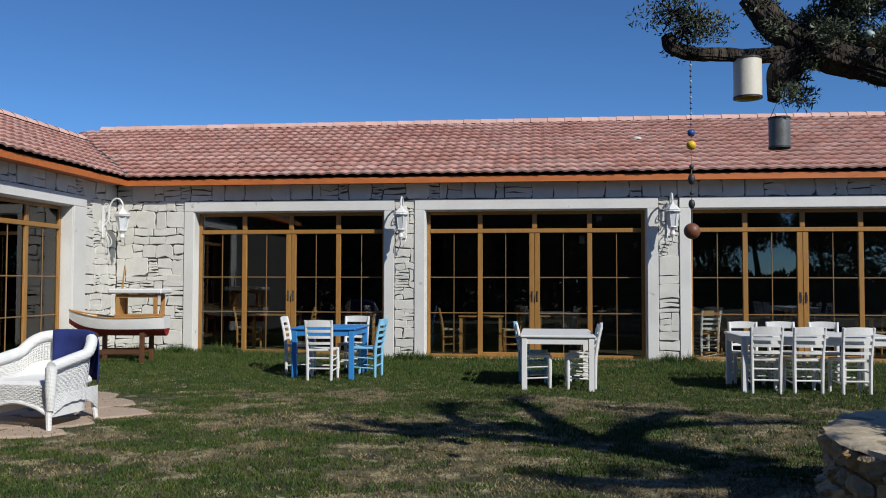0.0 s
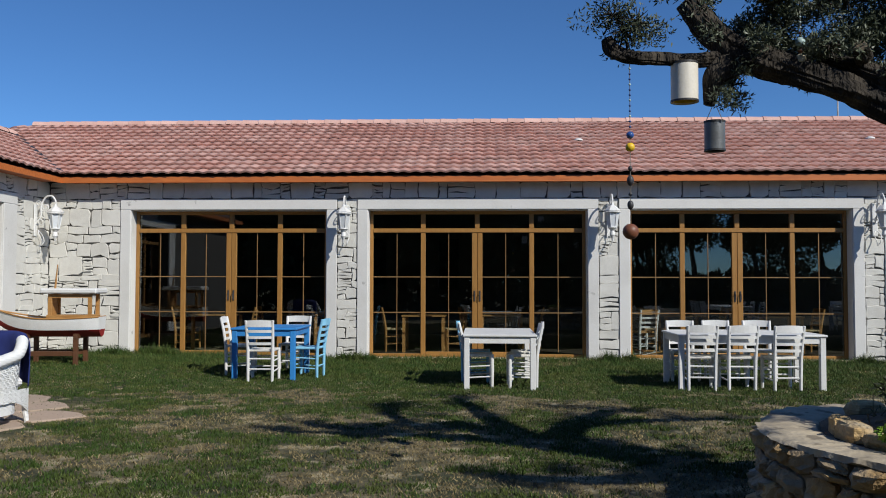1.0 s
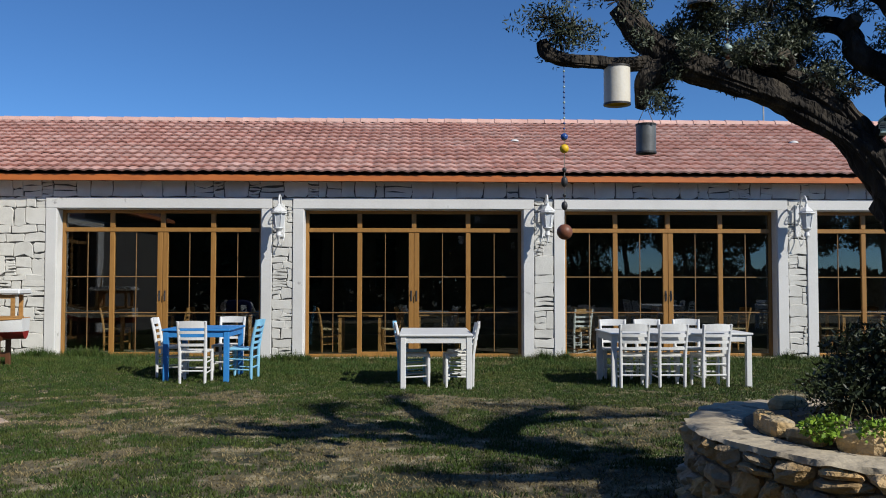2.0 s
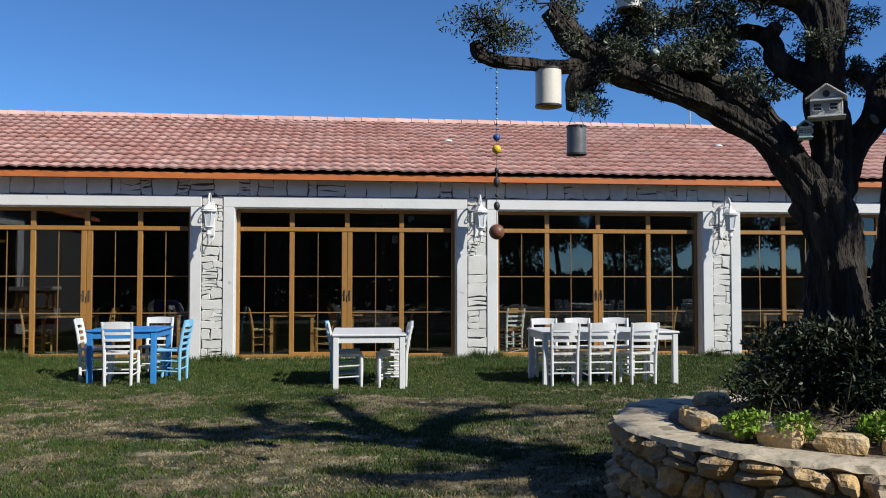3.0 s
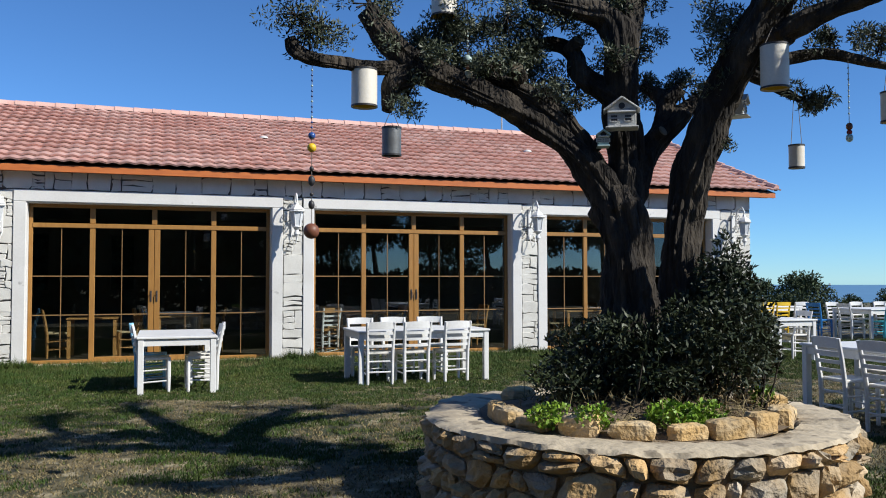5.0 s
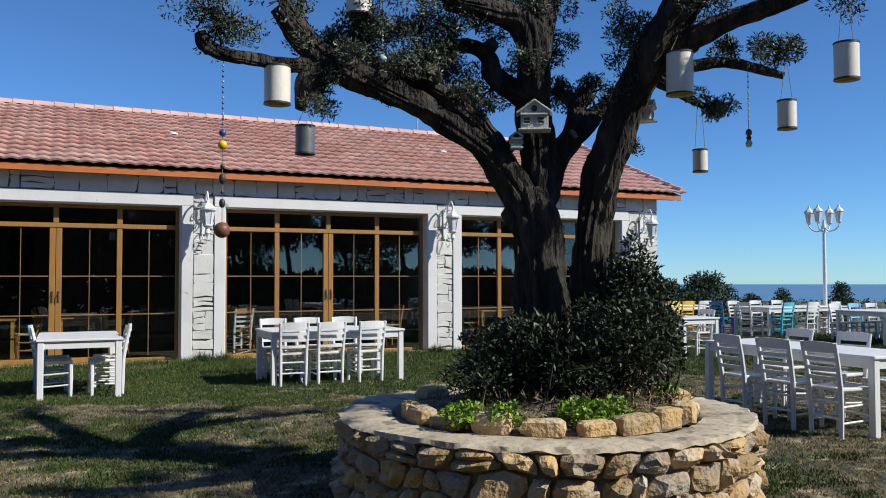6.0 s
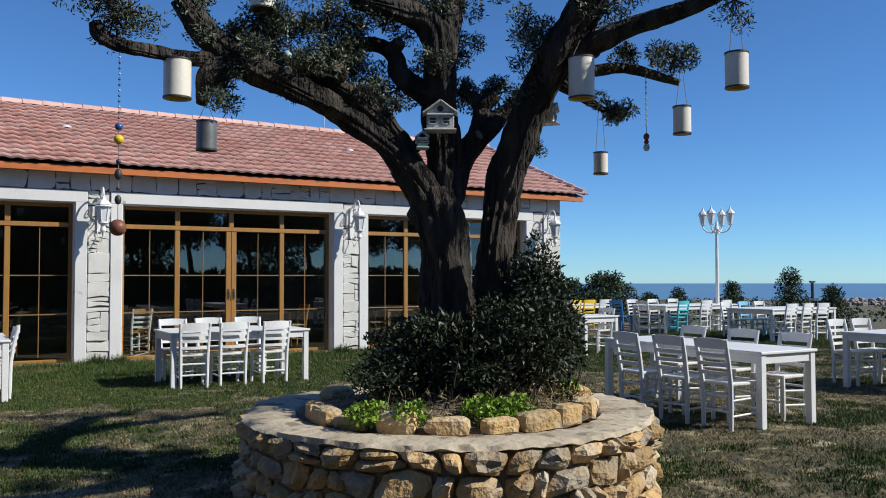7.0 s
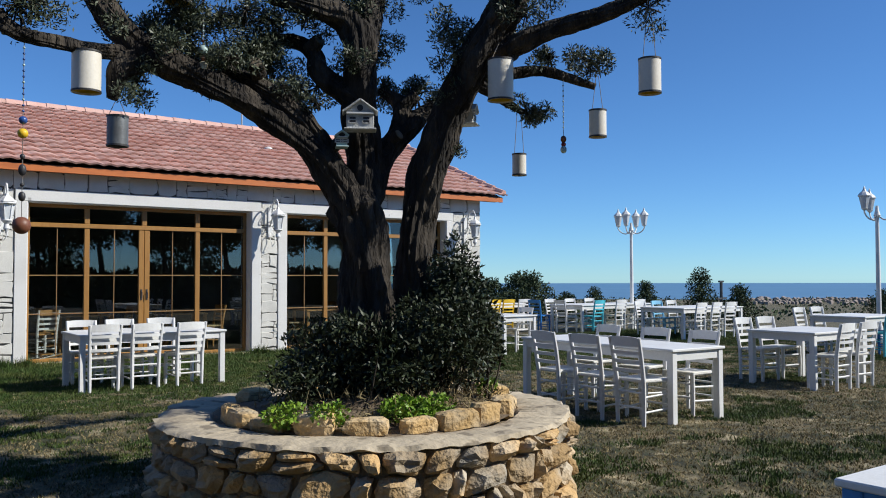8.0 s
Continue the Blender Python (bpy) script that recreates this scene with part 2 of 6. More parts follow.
# ---------------------------------------------------------------- mesh helpers
class Shape:
    """Vertices and faces of one part."""

    def __init__(self):
        self.v, self.f = [], []

    def add(self, verts, faces):
        k = len(self.v)
        self.v += [tuple(p) for p in verts]
        self.f += [tuple(i + k for i in q) for q in faces]
        return self

    def box(self, x0, x1, y0, y1, z0, z1, c=0.0):
        """A box with chamfered edges."""
        if c <= 0:
            v = [(x, y, z) for z in (z0, z1) for y in (y0, y1) for x in (x0, x1)]
            return self.add(v, [(0, 2, 3, 1), (4, 5, 7, 6), (0, 1, 5, 4), (2, 6, 7, 3), (0, 4, 6, 2), (1, 3, 7, 5)])
        cx, hx = ((x0 + x1) / 2, (y0 + y1) / 2, (z0 + z1) / 2), ((x1 - x0) / 2, (y1 - y0) / 2, (z1 - z0) / 2)
        c = min(c, 0.45 * min(hx) * 2)
        idx, verts = {}, []
        signs = [(a, b, d) for a in (-1, 1) for b in (-1, 1) for d in (-1, 1)]
        for s in signs:
            for k in range(3):
                p = [cx[i] + s[i] * (hx[i] - (0 if i == k else c)) for i in range(3)]
                idx[s, k] = len(verts)
                verts.append(p)
        faces = []
        for k in range(3):
            i, j = (k + 1) % 3, (k + 2) % 3
            for sg in (-1, 1):
                loop = []
                for a, b in ((-1, -1), (1, -1), (1, 1), (-1, 1)):
                    s = [0, 0, 0]
                    s[k], s[i], s[j] = sg, a, b
                    loop.append(idx[tuple(s), k])
                faces.append(loop if sg > 0 else loop[::-1])
            for a in (-1, 1):
                for b in (-1, 1):
                    s, t = [0, 0, 0], [0, 0, 0]
                    s[k], t[k] = -1, 1
                    s[i] = t[i] = a
                    s[j] = t[j] = b
                    s, t = tuple(s), tuple(t)
                    loop = [idx[s, i], idx[t, i], idx[t, j], idx[s, j]]
                    faces.append(loop if a * b < 0 else loop[::-1])
        for s in signs:
            loop = [idx[s, 0], idx[s, 1], idx[s, 2]]
            faces.append(loop if s[0] * s[1] * s[2] > 0 else loop[::-1])
        return self.add(verts, faces)

    def bar(self, p, q, w, d, c=0.0, up=(0, 0, 1)):
        """A square bar from p to q, w wide and d deep."""
        p, q = Vector(p), Vector(q)
        a = (q - p)
        n = a.length
        a.normalize()
        side = a.cross(Vector(up))
        if side.length < 1e-4:
            side = Vector((1, 0, 0))
        side.normalize()
        top = side.cross(a)
        m = Matrix((side, top, a)).transposed()
        s = Shape().box(-w / 2, w / 2, -d / 2, d / 2, 0, n, c)
        return self.add([p + m @ Vector(v) for v in s.v], s.f)

    def tube(self, pts, radii, n=8, cap=True, rough=0.0, seed=0, ridge=0.0):
        pts = [Vector(p) for p in pts]
        if not isinstance(radii, (list, tuple)):
            radii = [radii] * len(pts)
        k = len(self.v)
        side = None
        for i, p in enumerate(pts):
            a = (pts[min(i + 1, len(pts) - 1)] - pts[max(i - 1, 0)]).normalized()
            if side is None:
                side = a.cross(Vector((0.3, 0.9, 0.2))).normalized()
            side = (side - a * side.dot(a)).normalized()
            up = a.cross(side)
            for j in range(n):
                t = 2 * math.pi * j / n
                r = radii[i]
                d = side * math.cos(t) + up * math.sin(t)
                if rough:
                    q = p + d * r
                    r *= 1 + rough * (noise.noise(q * 5 + Vector((seed, 0, 0))) + 0.6 * math.sin(3 * t + i * 0.35 + seed))
                if ridge:
                    w = noise.noise(p * 2.2 + d * 0.8 + Vector((seed, 3, 0)))
                    r *= 1 + ridge * (abs(math.sin(6 * t + 4.0 * w + i * 0.05)) - 0.5 + 0.7 * noise.noise((p + d * r) * 16))
                self.v.append(tuple(p + d * r))
        for i in range(len(pts) - 1):
            for j in range(n):
                a, b = k + i * n + j, k + i * n + (j + 1) % n
                self.f.append((a, b, b + n, a + n))
        if cap:
            self.f.append(tuple(k + j for j in range(n))[::-1])
            self.f.append(tuple(k + (len(pts) - 1) * n + j for j in range(n)))
        return self

    def lathe(self, prof, n=12, at=(0, 0, 0), closed=False):
        """A turned body from (radius, height) rows."""
        k = len(self.v)
        for r, z in prof:
            for j in range(n):
                t = 2 * math.pi * j / n
                self.v.append((at[0] + r * math.cos(t), at[1] + r * math.sin(t), at[2] + z))
        m = len(prof)
        for i in range(m if closed else m - 1):
            for j in range(n):
                a, b = k + i * n + j, k + i * n + (j + 1) % n
                c, d = k + ((i + 1) % m) * n + (j + 1) % n, k + ((i + 1) % m) * n + j
                self.f.append((a, b, c, d))
        if not closed:
            self.f.append(tuple(k + j for j in range(n))[::-1])
            self.f.append(tuple(k + (m - 1) * n + j for j in range(n)))
        return self

    def moved(self, m):
        self.v = [tuple(m @ Vector(p)) for p in self.v]
        return self


def mesh_of(name, s, mat, smooth=False, fix=True):
    me = bpy.data.meshes.new(name)
    me.from_pydata(s.v, [], s.f)
    if fix:
        bm = bmesh.new()
        bm.from_mesh(me)
        bmesh.ops.recalc_face_normals(bm, faces=bm.faces)
        bm.to_mesh(me)
        bm.free()
    me.materials.append(mat)
    if smooth:
        me.polygons.foreach_set("use_smooth", [True] * len(me.polygons))
        me.set_sharp_from_angle(angle=radians(42))
    return me


def part(name, s, mat, parent=None, label="", smooth=False, fix=True):
    ob = new(name, s if isinstance(s, bpy.types.Mesh) else mesh_of(name, s, mat, smooth, fix))
    if parent is not None:
        ob.parent = parent
    if label:
        tagged(ob, label)
    return ob


def thing(name, at=(0, 0, 0), turn=0.0, label="", category="", group="", kind=""):
    ob = new(name)
    ob.empty_display_size = 0.1
    ob.matrix_basis = pose(*at, 0, 0, turn)
    return tagged(ob, label, category, group, kind)


def smoothstep(a, b, x):
    t = min(1.0, max(0.0, (x - a) / (b - a)))
    return t * t * (3 - 2 * t)


def curve_through(pts, steps=5):
    """A smooth line through a few points."""
    p = [Vector(q) for q in pts]
    p = [2 * p[0] - p[1], *p, 2 * p[-1] - p[-2]]
    out = []
    for i in range(1, len(p) - 2):
        for k in range(steps):
            t = k / steps
            a, b, c, d = p[i - 1], p[i], p[i + 1], p[i + 2]
            out.append(0.5 * (2 * b + (c - a) * t + (2 * a - 5 * b + 4 * c - d) * t * t + (3 * b - a - 3 * c + d) * t ** 3))
    return out + [p[-2]]


def lerp_radii(radii, steps=5):
    out = []
    for a, b in zip(radii, radii[1:]):
        out += [a + (b - a) * k / steps for k in range(steps)]
    return out + [radii[-1]]


# ---------------------------------------------------------------- ground, sea and distance
SHORE = 1150.0


def ground_z(x, y):
    r = math.hypot(x, y)
    z = 0.11 * smoothstep(-2, -7, x) * smoothstep(9, 14, y) + 0.02 * noise.noise((x * 0.5, y * 0.5, 0))
    z *= 1 - smoothstep(14, 24, r)
    out = max(0.0, x * 0.8 + y * 0.6 - 27.0) if x > 0 else 0.0
    z -= min(24.0, 0.09 * out)
    if r > 700:
        z -= 6 * smoothstep(SHORE - 60, SHORE + 60, r) if x > 0 else 0
    return z


def build_ground():
    def axis(fine_lo, fine_hi, step):
        a = list(np.arange(fine_lo, fine_hi, step))
        d, hi, lo = step, fine_hi, fine_lo
        up, down = [], []
        while hi < 4800:
            up.append(hi)
            d *= 1.22
            hi += d
        d = step
        while lo > -4800:
            d *= 1.22
            lo -= d
            down.append(lo)
        return down[::-1] + a + up
    xs, ys = axis(-10, 24, 0.3), axis(2, 22, 0.3)
    s = Shape()
    for y in ys:
        for x in xs:
            s.v.append((x, y, ground_z(x, y)))
    n = len(xs)
    s.f = [(j * n + i, j * n + i + 1, (j + 1) * n + i + 1, (j + 1) * n + i) for j in range(len(ys) - 1) for i in range(n - 1)]
    tagged(part("ground", s, GROUND, smooth=True, fix=False), "patchy lawn of green grass and bare tan soil", "ground", kind="structure")


build_ground()
def build_sea():
    s = Shape()
    k = 48
    for r in (SHORE - 20, 2500, 4900):
        for i in range(k + 1):
            t = radians(-50 + 190 * i / k)
            s.v.append((r * math.sin(t), r * math.cos(t), -26.0))
    for j in range(2):
        for i in range(k):
            a = j * (k + 1) + i
            s.f.append((a, a + k + 1, a + k + 2, a + 1))
    tagged(part("water", s, SEA, fix=False), "calm deep blue sea under light haze", "sea", kind="structure")


build_sea()

# ---------------------------------------------------------------- the house: walls
WALL_Y, THICK, WALL_TOP, WING_X = 15.88, 0.35, 3.42, -8.38
OPENINGS = [(-6.75, -2.96), (-2.17, 1.97), (2.75, 6.83), (7.60, 11.67)]
END_X, HEAD, SURROUND = 12.70, 2.835, 0.20
WING_OPEN = (10.2, 14.27)


def polygon_stone(rng, u0, u1, v0, v1, depth, place, bounds):
    """One irregular cladding stone; place maps (u, v, out) to the wall."""
    j = 0.030
    gap = rng.uniform(0.002, 0.007)
    a = [(u0 + gap, v0 + gap), (u1 - gap, v0 + gap), (u1 - gap, v1 - gap), (u0 + gap, v1 - gap)]
    ring = []
    least = min(u1 - u0, v1 - v0)
    for k in range(4):
        p, q, o = a[k], a[(k + 1) % 4], a[k - 1]
        if least > 0.11 and rng.random() < 0.30:
            # a broken corner
            for e, c in ((o, rng.uniform(0.06, 0.24) * least), (q, rng.uniform(0.06, 0.24) * least)):
                d = math.hypot(e[0] - p[0], e[1] - p[1])
                f = min(0.4, c / d)
                ring.append((p[0] + (e[0] - p[0]) * f, p[1] + (e[1] - p[1]) * f))
        else:
            ring.append((p[0] + rng.uniform(-j, j) * 0.5, p[1] + rng.uniform(-j, j) * 0.6))
        if math.hypot(q[0] - p[0], q[1] - p[1]) > 0.16:
            t = rng.uniform(0.3, 0.7)
            ring.append((p[0] + (q[0] - p[0]) * t + rng.uniform(-j, j) * 0.5, p[1] + (q[1] - p[1]) * t + rng.uniform(-j, j) * 0.7))
    def warp(u, v):
        """Lets the courses wander away from the borders."""
        b0, b1, b2, b3 = bounds
        e = max(0.0, min(1.0, min(u - b0, b1 - u, v - b2, b3 - v) / 0.10))
        return (u + e * 0.050 * noise.noise((u * 2.6, v * 4.2, 1.5)), v + e * 0.055 * noise.noise((u * 4.0, v * 3.0, 8.5)))
    ring = [warp(u, v) for u, v in ring]
    cu, cv = sum(p[0] for p in ring) / len(ring), sum(p[1] for p in ring) / len(ring)
    n = len(ring)
    s = Shape()
    c = 0.010
    for shrink, out in ((0, 0.0), (0, depth - c), (c, depth)):
        for u, v in ring:
            d = math.hypot(u - cu, v - cv) + 1e-6
            s.v.append(place(u - (u - cu) / d * shrink, v - (v - cv) / d * shrink, out + rng.uniform(-0.002, 0.002)))
    for lv in range(2):
        for k in range(n):
            s.f.append((lv * n + k, lv * n + (k + 1) % n, (lv + 1) * n + (k + 1) % n, (lv + 1) * n + k))
    s.f.append(tuple(2 * n + k for k in range(n)))
    return s


def clad(parent, rng, u0, u1, v0, v1, place, low=0.13, high=0.42, wide=(0.20, 0.55)):
    """Lays irregular courses of stones on a piece of wall."""
    v = v0
    while v < v1 - 0.01:
        hgt = rng.uniform(low, high)
        if v1 - v - hgt < low:
            hgt = v1 - v
        u = u0
        while u < u1 - 0.01:
            w = rng.uniform(*wide)
            if u1 - u - w < wide[0] * 0.7:
                w = u1 - u
            if hgt > 0.26 and w < 0.34 and rng.random() < 0.35:
                cut = v + hgt * rng.uniform(0.35, 0.65)
                cells = [(v, cut), (cut, v + hgt)]
            elif hgt > 0.17 and w < 0.30 and rng.random() < 0.40:
                k = int(hgt / 0.055)
                cells = [(v + hgt * i / k, v + hgt * (i + 1) / k) for i in range(k)]
            elif hgt > 0.24 and rng.random() < 0.18:
                cells = [(v, v + hgt / 3), (v + hgt / 3, v + 2 * hgt / 3), (v + 2 * hgt / 3, v + hgt)]
            else:
                cells = [(v, v + hgt)]
            for a, b in cells:
                part("stone", polygon_stone(rng, u, u + w, a, b, rng.uniform(0.016, 0.036), place, (u0, u1, v0, v1)), STONE_WHITE, parent)
            u += w
        v += hgt


def build_main_wall():
    wall = thing("wall_main", label="long facade clad in whitewashed stone with dark joints", category="wall", kind="structure")
    core = Shape()
    y0, y1 = WALL_Y, WALL_Y + THICK
    edges = [WING_X - THICK] + [e for o in OPENINGS for e in o] + [END_X]
    for a, b in zip(edges[0::2], edges[1::2]):
        core.box(a, b, y0, y1, -0.15, HEAD)
    core.box(WING_X - THICK, END_X, y0, y1, HEAD, WALL_TOP)
    part("wall_core", core, MORTAR, wall)
    # reveals of the openings
    for a, b in OPENINGS:
        rv = Shape()
        rv.box(a, a + 0.012, y0 - 0.02, y1, 0, HEAD)
        rv.box(b - 0.012, b, y0 - 0.02, y1, 0, HEAD)
        rv.box(a, b, y0 - 0.02, y1, HEAD - 0.012, HEAD)
        part("reveal", rv, RENDER, wall)
        fr = Shape()
        fr.box(a - SURROUND, a, y0 - 0.05, y0 - 0.001, -0.05, HEAD, 0.008)
        fr.box(b, b + SURROUND, y0 - 0.05, y0 - 0.001, -0.05, HEAD, 0.008)
        fr.box(a - SURROUND, b + SURROUND, y0 - 0.052, y0 - 0.001, HEAD + 0.001, HEAD + 0.205, 0.008)
        part("window_surround", fr, RENDER, wall, "white painted plaster band round the opening")
        sl = Shape().box(a, b, y0 - 0.04, y1, -0.1, 0.035, 0.006)
        part("threshold", sl, CEMENT, wall)
    return wall


MAIN_WALL = build_main_wall()


def build_wing_wall():
    wall = thing("wall_wing", label="wing wall clad in whitewashed stone beside a glazed opening", category="wall", kind="structure")
    x0, x1 = WING_X - THICK, WING_X
    a, b = WING_OPEN
    core = Shape()
    core.box(x0, x1, b, WALL_Y, -0.15, HEAD)
    core.box(x0, x1, 5.0, a, -0.15, HEAD)
    core.box(x0, x1, 5.0, WALL_Y, HEAD, WALL_TOP)
    part("wall_core", core, MORTAR, wall)
    rv = Shape()
    rv.box(x0, x1 + 0.02, b - 0.012, b, 0, HEAD)
    rv.box(x0, x1 + 0.02, a, b, HEAD - 0.012, HEAD)
    part("reveal", rv, RENDER, wall)
    fr = Shape()
    fr.box(x1 + 0.001, x1 + 0.05, b, b + 0.42, -0.05, HEAD, 0.008)
    fr.box(x1 + 0.001, x1 + 0.05, a - 0.42, a, -0.05, HEAD, 0.008)
    fr.box(x1 + 0.001, x1 + 0.052, a - 0.42, b + 0.42, HEAD + 0.001, HEAD + 0.205, 0.008)
    part("window_surround", fr, RENDER, wall, "white painted plaster band round the opening")
    return wall


WING_WALL = build_wing_wall()


def build_shell():
    """Plain rest of the house: end wall, back wall, inner floor and ceiling."""
    back = 23.0
    end = Shape()
    for y0, y1, z0, z1 in ((WALL_Y + THICK, 17.6, -0.1, WALL_TOP), (17.6, 21.4, -0.1, 0.8), (17.6, 21.4, 2.6, WALL_TOP), (21.4, back, -0.1, WALL_TOP)):
        end.box(END_X - THICK, END_X, y0, y1, z0, z1)
    v = [(END_X - 0.2, WALL_Y, WALL_TOP), (END_X - 0.2, 24.4, WALL_TOP), (END_X - 0.2, 20.1, 5.12),
         (END_X, WALL_Y, WALL_TOP), (END_X, 24.4, WALL_TOP), (END_X, 20.1, 5.12)]
    end.add(v, [(0, 1, 2), (3, 5, 4), (0, 3, 4, 1), (1, 4, 5, 2), (2, 5, 3, 0)])
    tagged(part("wall_end", end, STONE_WHITE), "whitewashed gable wall with a wide window", "wall", kind="structure")
    bw = Shape()
    xs = [-13.0, -9.8, -9.25, -5.5, -4.95, -3.2, -2.65, -1.2, -0.65, END_X - THICK]
    for i in range(len(xs) - 1):
        if i % 2 == 0:
            bw.box(xs[i], xs[i + 1], back, back + 0.3, -0.1, WALL_TOP)
        else:
            bw.box(xs[i], xs[i + 1], back, back + 0.3, -0.1, 1.25)
            bw.box(xs[i], xs[i + 1], back, back + 0.3, 2.65, WALL_TOP)
    tagged(part("wall_back", bw, DIM_PLASTER), "plain interior wall with small windows", "wall", kind="structure")
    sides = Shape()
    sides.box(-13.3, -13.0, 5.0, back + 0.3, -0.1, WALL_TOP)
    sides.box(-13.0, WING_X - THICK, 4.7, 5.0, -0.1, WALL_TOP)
    tagged(part("wall_side", sides, DIM_PLASTER), "plain wall of the wing", "wall", kind="structure")
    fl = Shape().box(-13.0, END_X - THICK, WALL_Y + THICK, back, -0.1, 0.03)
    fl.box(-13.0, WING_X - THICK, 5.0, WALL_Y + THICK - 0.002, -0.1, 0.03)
    tagged(part("floor", fl, DIM_FLOOR), "tiled dining room floor, coloured dark for the room's shade", "floor", kind="structure")
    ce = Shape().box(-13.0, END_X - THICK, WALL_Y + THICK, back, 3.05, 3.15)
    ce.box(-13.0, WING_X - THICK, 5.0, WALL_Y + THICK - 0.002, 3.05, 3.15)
    tagged(part("ceiling", ce, DIM_PLASTER), "plain dining room ceiling with shade put into its colour", "ceiling", kind="structure")


build_shell()


# ---------------------------------------------------------------- windows
def build_window(name, width, m, label):
    """A four-light timber window wall, transom above, double door in the middle; local x along, y inwards."""
    w = thing(name, label=label, category="window", kind="structure")
    w.matrix_basis = m
    d0, d1, tr, top = 0.0, 0.07, 2.448, HEAD - 0.014
    q = width / 4

    def member(nm, x0, x1, z0, z1, y0=d0, y1=d1):
        part(nm, Shape().box(x0, x1, y0, y1, z0, z1, 0.006), OAK, w)
    member("jamb", 0.014, 0.075, 0.036, top)
    member("jamb", width - 0.075, width - 0.014, 0.036, top)
    member("head", 0.076, width - 0.076, top - 0.06, top)
    member("transom", 0.076, width - 0.076, tr - 0.04, tr + 0.04, d0 - 0.012, d1)
    for x in (q, 2 * q, 3 * q):
        member("mullion", x - 0.045, x + 0.045, tr + 0.041, top - 0.061)
    for x in (q, 3 * q):
        member("mullion", x - 0.045, x + 0.045, 0.036, tr - 0.041)
    for x0, x1 in ((2 * q - 0.10, 2 * q - 0.003), (2 * q + 0.003, 2 * q + 0.10)):
        member("door_stile", x0, x1, 0.05, tr - 0.042)
    for i in range(4):
        x0 = (0.076, q + 0.046, 2 * q + 0.101, 3 * q + 0.046)[i]
        x1 = (q - 0.046, 2 * q - 0.101, 3 * q - 0.046, width - 0.076)[i]
        member("bottom_rail", x0, x1, 0.036, 0.036 + (0.10 if i in (1, 2) else 0.06))
        pane = part("pane", Shape().box(x0, x1, 0.034, 0.040, 0.10, tr - 0.04), GLASS, w)
        pane.visible_shadow = False
        bars = Shape()
        cx = (x0 + x1) / 2
        bars.box(cx - 0.006, cx + 0.006, 0.022, 0.033, 0.137, tr - 0.043)
        part("glazing_bar", bars, OAK_THIN, w)
        for z in (0.88, 1.56):
            part("glazing_bar", Shape().box(x0, x1, 0.018, 0.0335, z - 0.009, z + 0.009), OAK_THIN, w)
        a, b = (0.076, q + 0.046, 2 * q + 0.046, 3 * q + 0.046)[i], (q - 0.046, 2 * q - 0.046, 3 * q - 0.046, width - 0.076)[i]
        light = part("pane", Shape().box(a, b, 0.034, 0.040, tr + 0.04, top - 0.06), GLASS, w)
        light.visible_shadow = False
    for x in (2 * q - 0.05, 2 * q + 0.05):
        hd = Shape().box(x - 0.014, x + 0.014, -0.014, 0.0, 1.10, 1.30, 0.004)
        hd.tube([(x, -0.012, 1.24), (x, -0.05, 1.24), (x, -0.05, 1.13)], 0.009, 6)
        part("door_handle", hd, DARK, w, "small dark lever handle")
    return w


for i, (a, b) in enumerate(OPENINGS):
    build_window(f"window_{i + 1}", b - a, pose(a, WALL_Y + 0.19, 0), "honey-coloured timber window wall with closed double door")
build_window("window_5", WING_OPEN[1] - WING_OPEN[0], pose(WING_X - 0.19, WING_OPEN[0], 0, 0, 0, 90),
             "honey-coloured timber window wall of the wing")


# ---------------------------------------------------------------- roof
EAVE_Y, EAVE_Z, RIDGE_Y, RIDGE_Z, VERGE_X = 15.54, 3.48, 20.08, 5.28, 13.16
WEAVE_X, WRIDGE_X, WRIDGE_Z = -7.98, -10.95, 4.88
VALLEY_TOP_Y = 19.06
TW, TL = 0.228, 0.345


def tile_mesh(seed):
    rng = random.Random(seed)
    s = Shape()
    k = 8
    top0, top1 = [], []
    for i in range(k + 1):
        u = TW * 1.06 * i / k
        z = 0.025 * (0.5 - 0.5 * math.cos(2 * math.pi * u / TW)) ** 0.8
        top0.append((u, -0.045 + rng.uniform(-0.003, 0.003), z + 0.054))
        top1.append((u, TL, z + 0.006))
    low0 = [(x, y + 0.004, z - 0.034) for x, y, z in top0]
    s.v = top0 + top1 + low0
    n = k + 1
    for i in range(k):
        s.f.append((i, i + 1, n + i + 1, n + i))
        s.f.append((2 * n + i, 2 * n + i + 1, i + 1, i))
    s.f.append((0, n, 2 * n))
    s.f.append((k, 3 * n - 1, n + k))
    return s


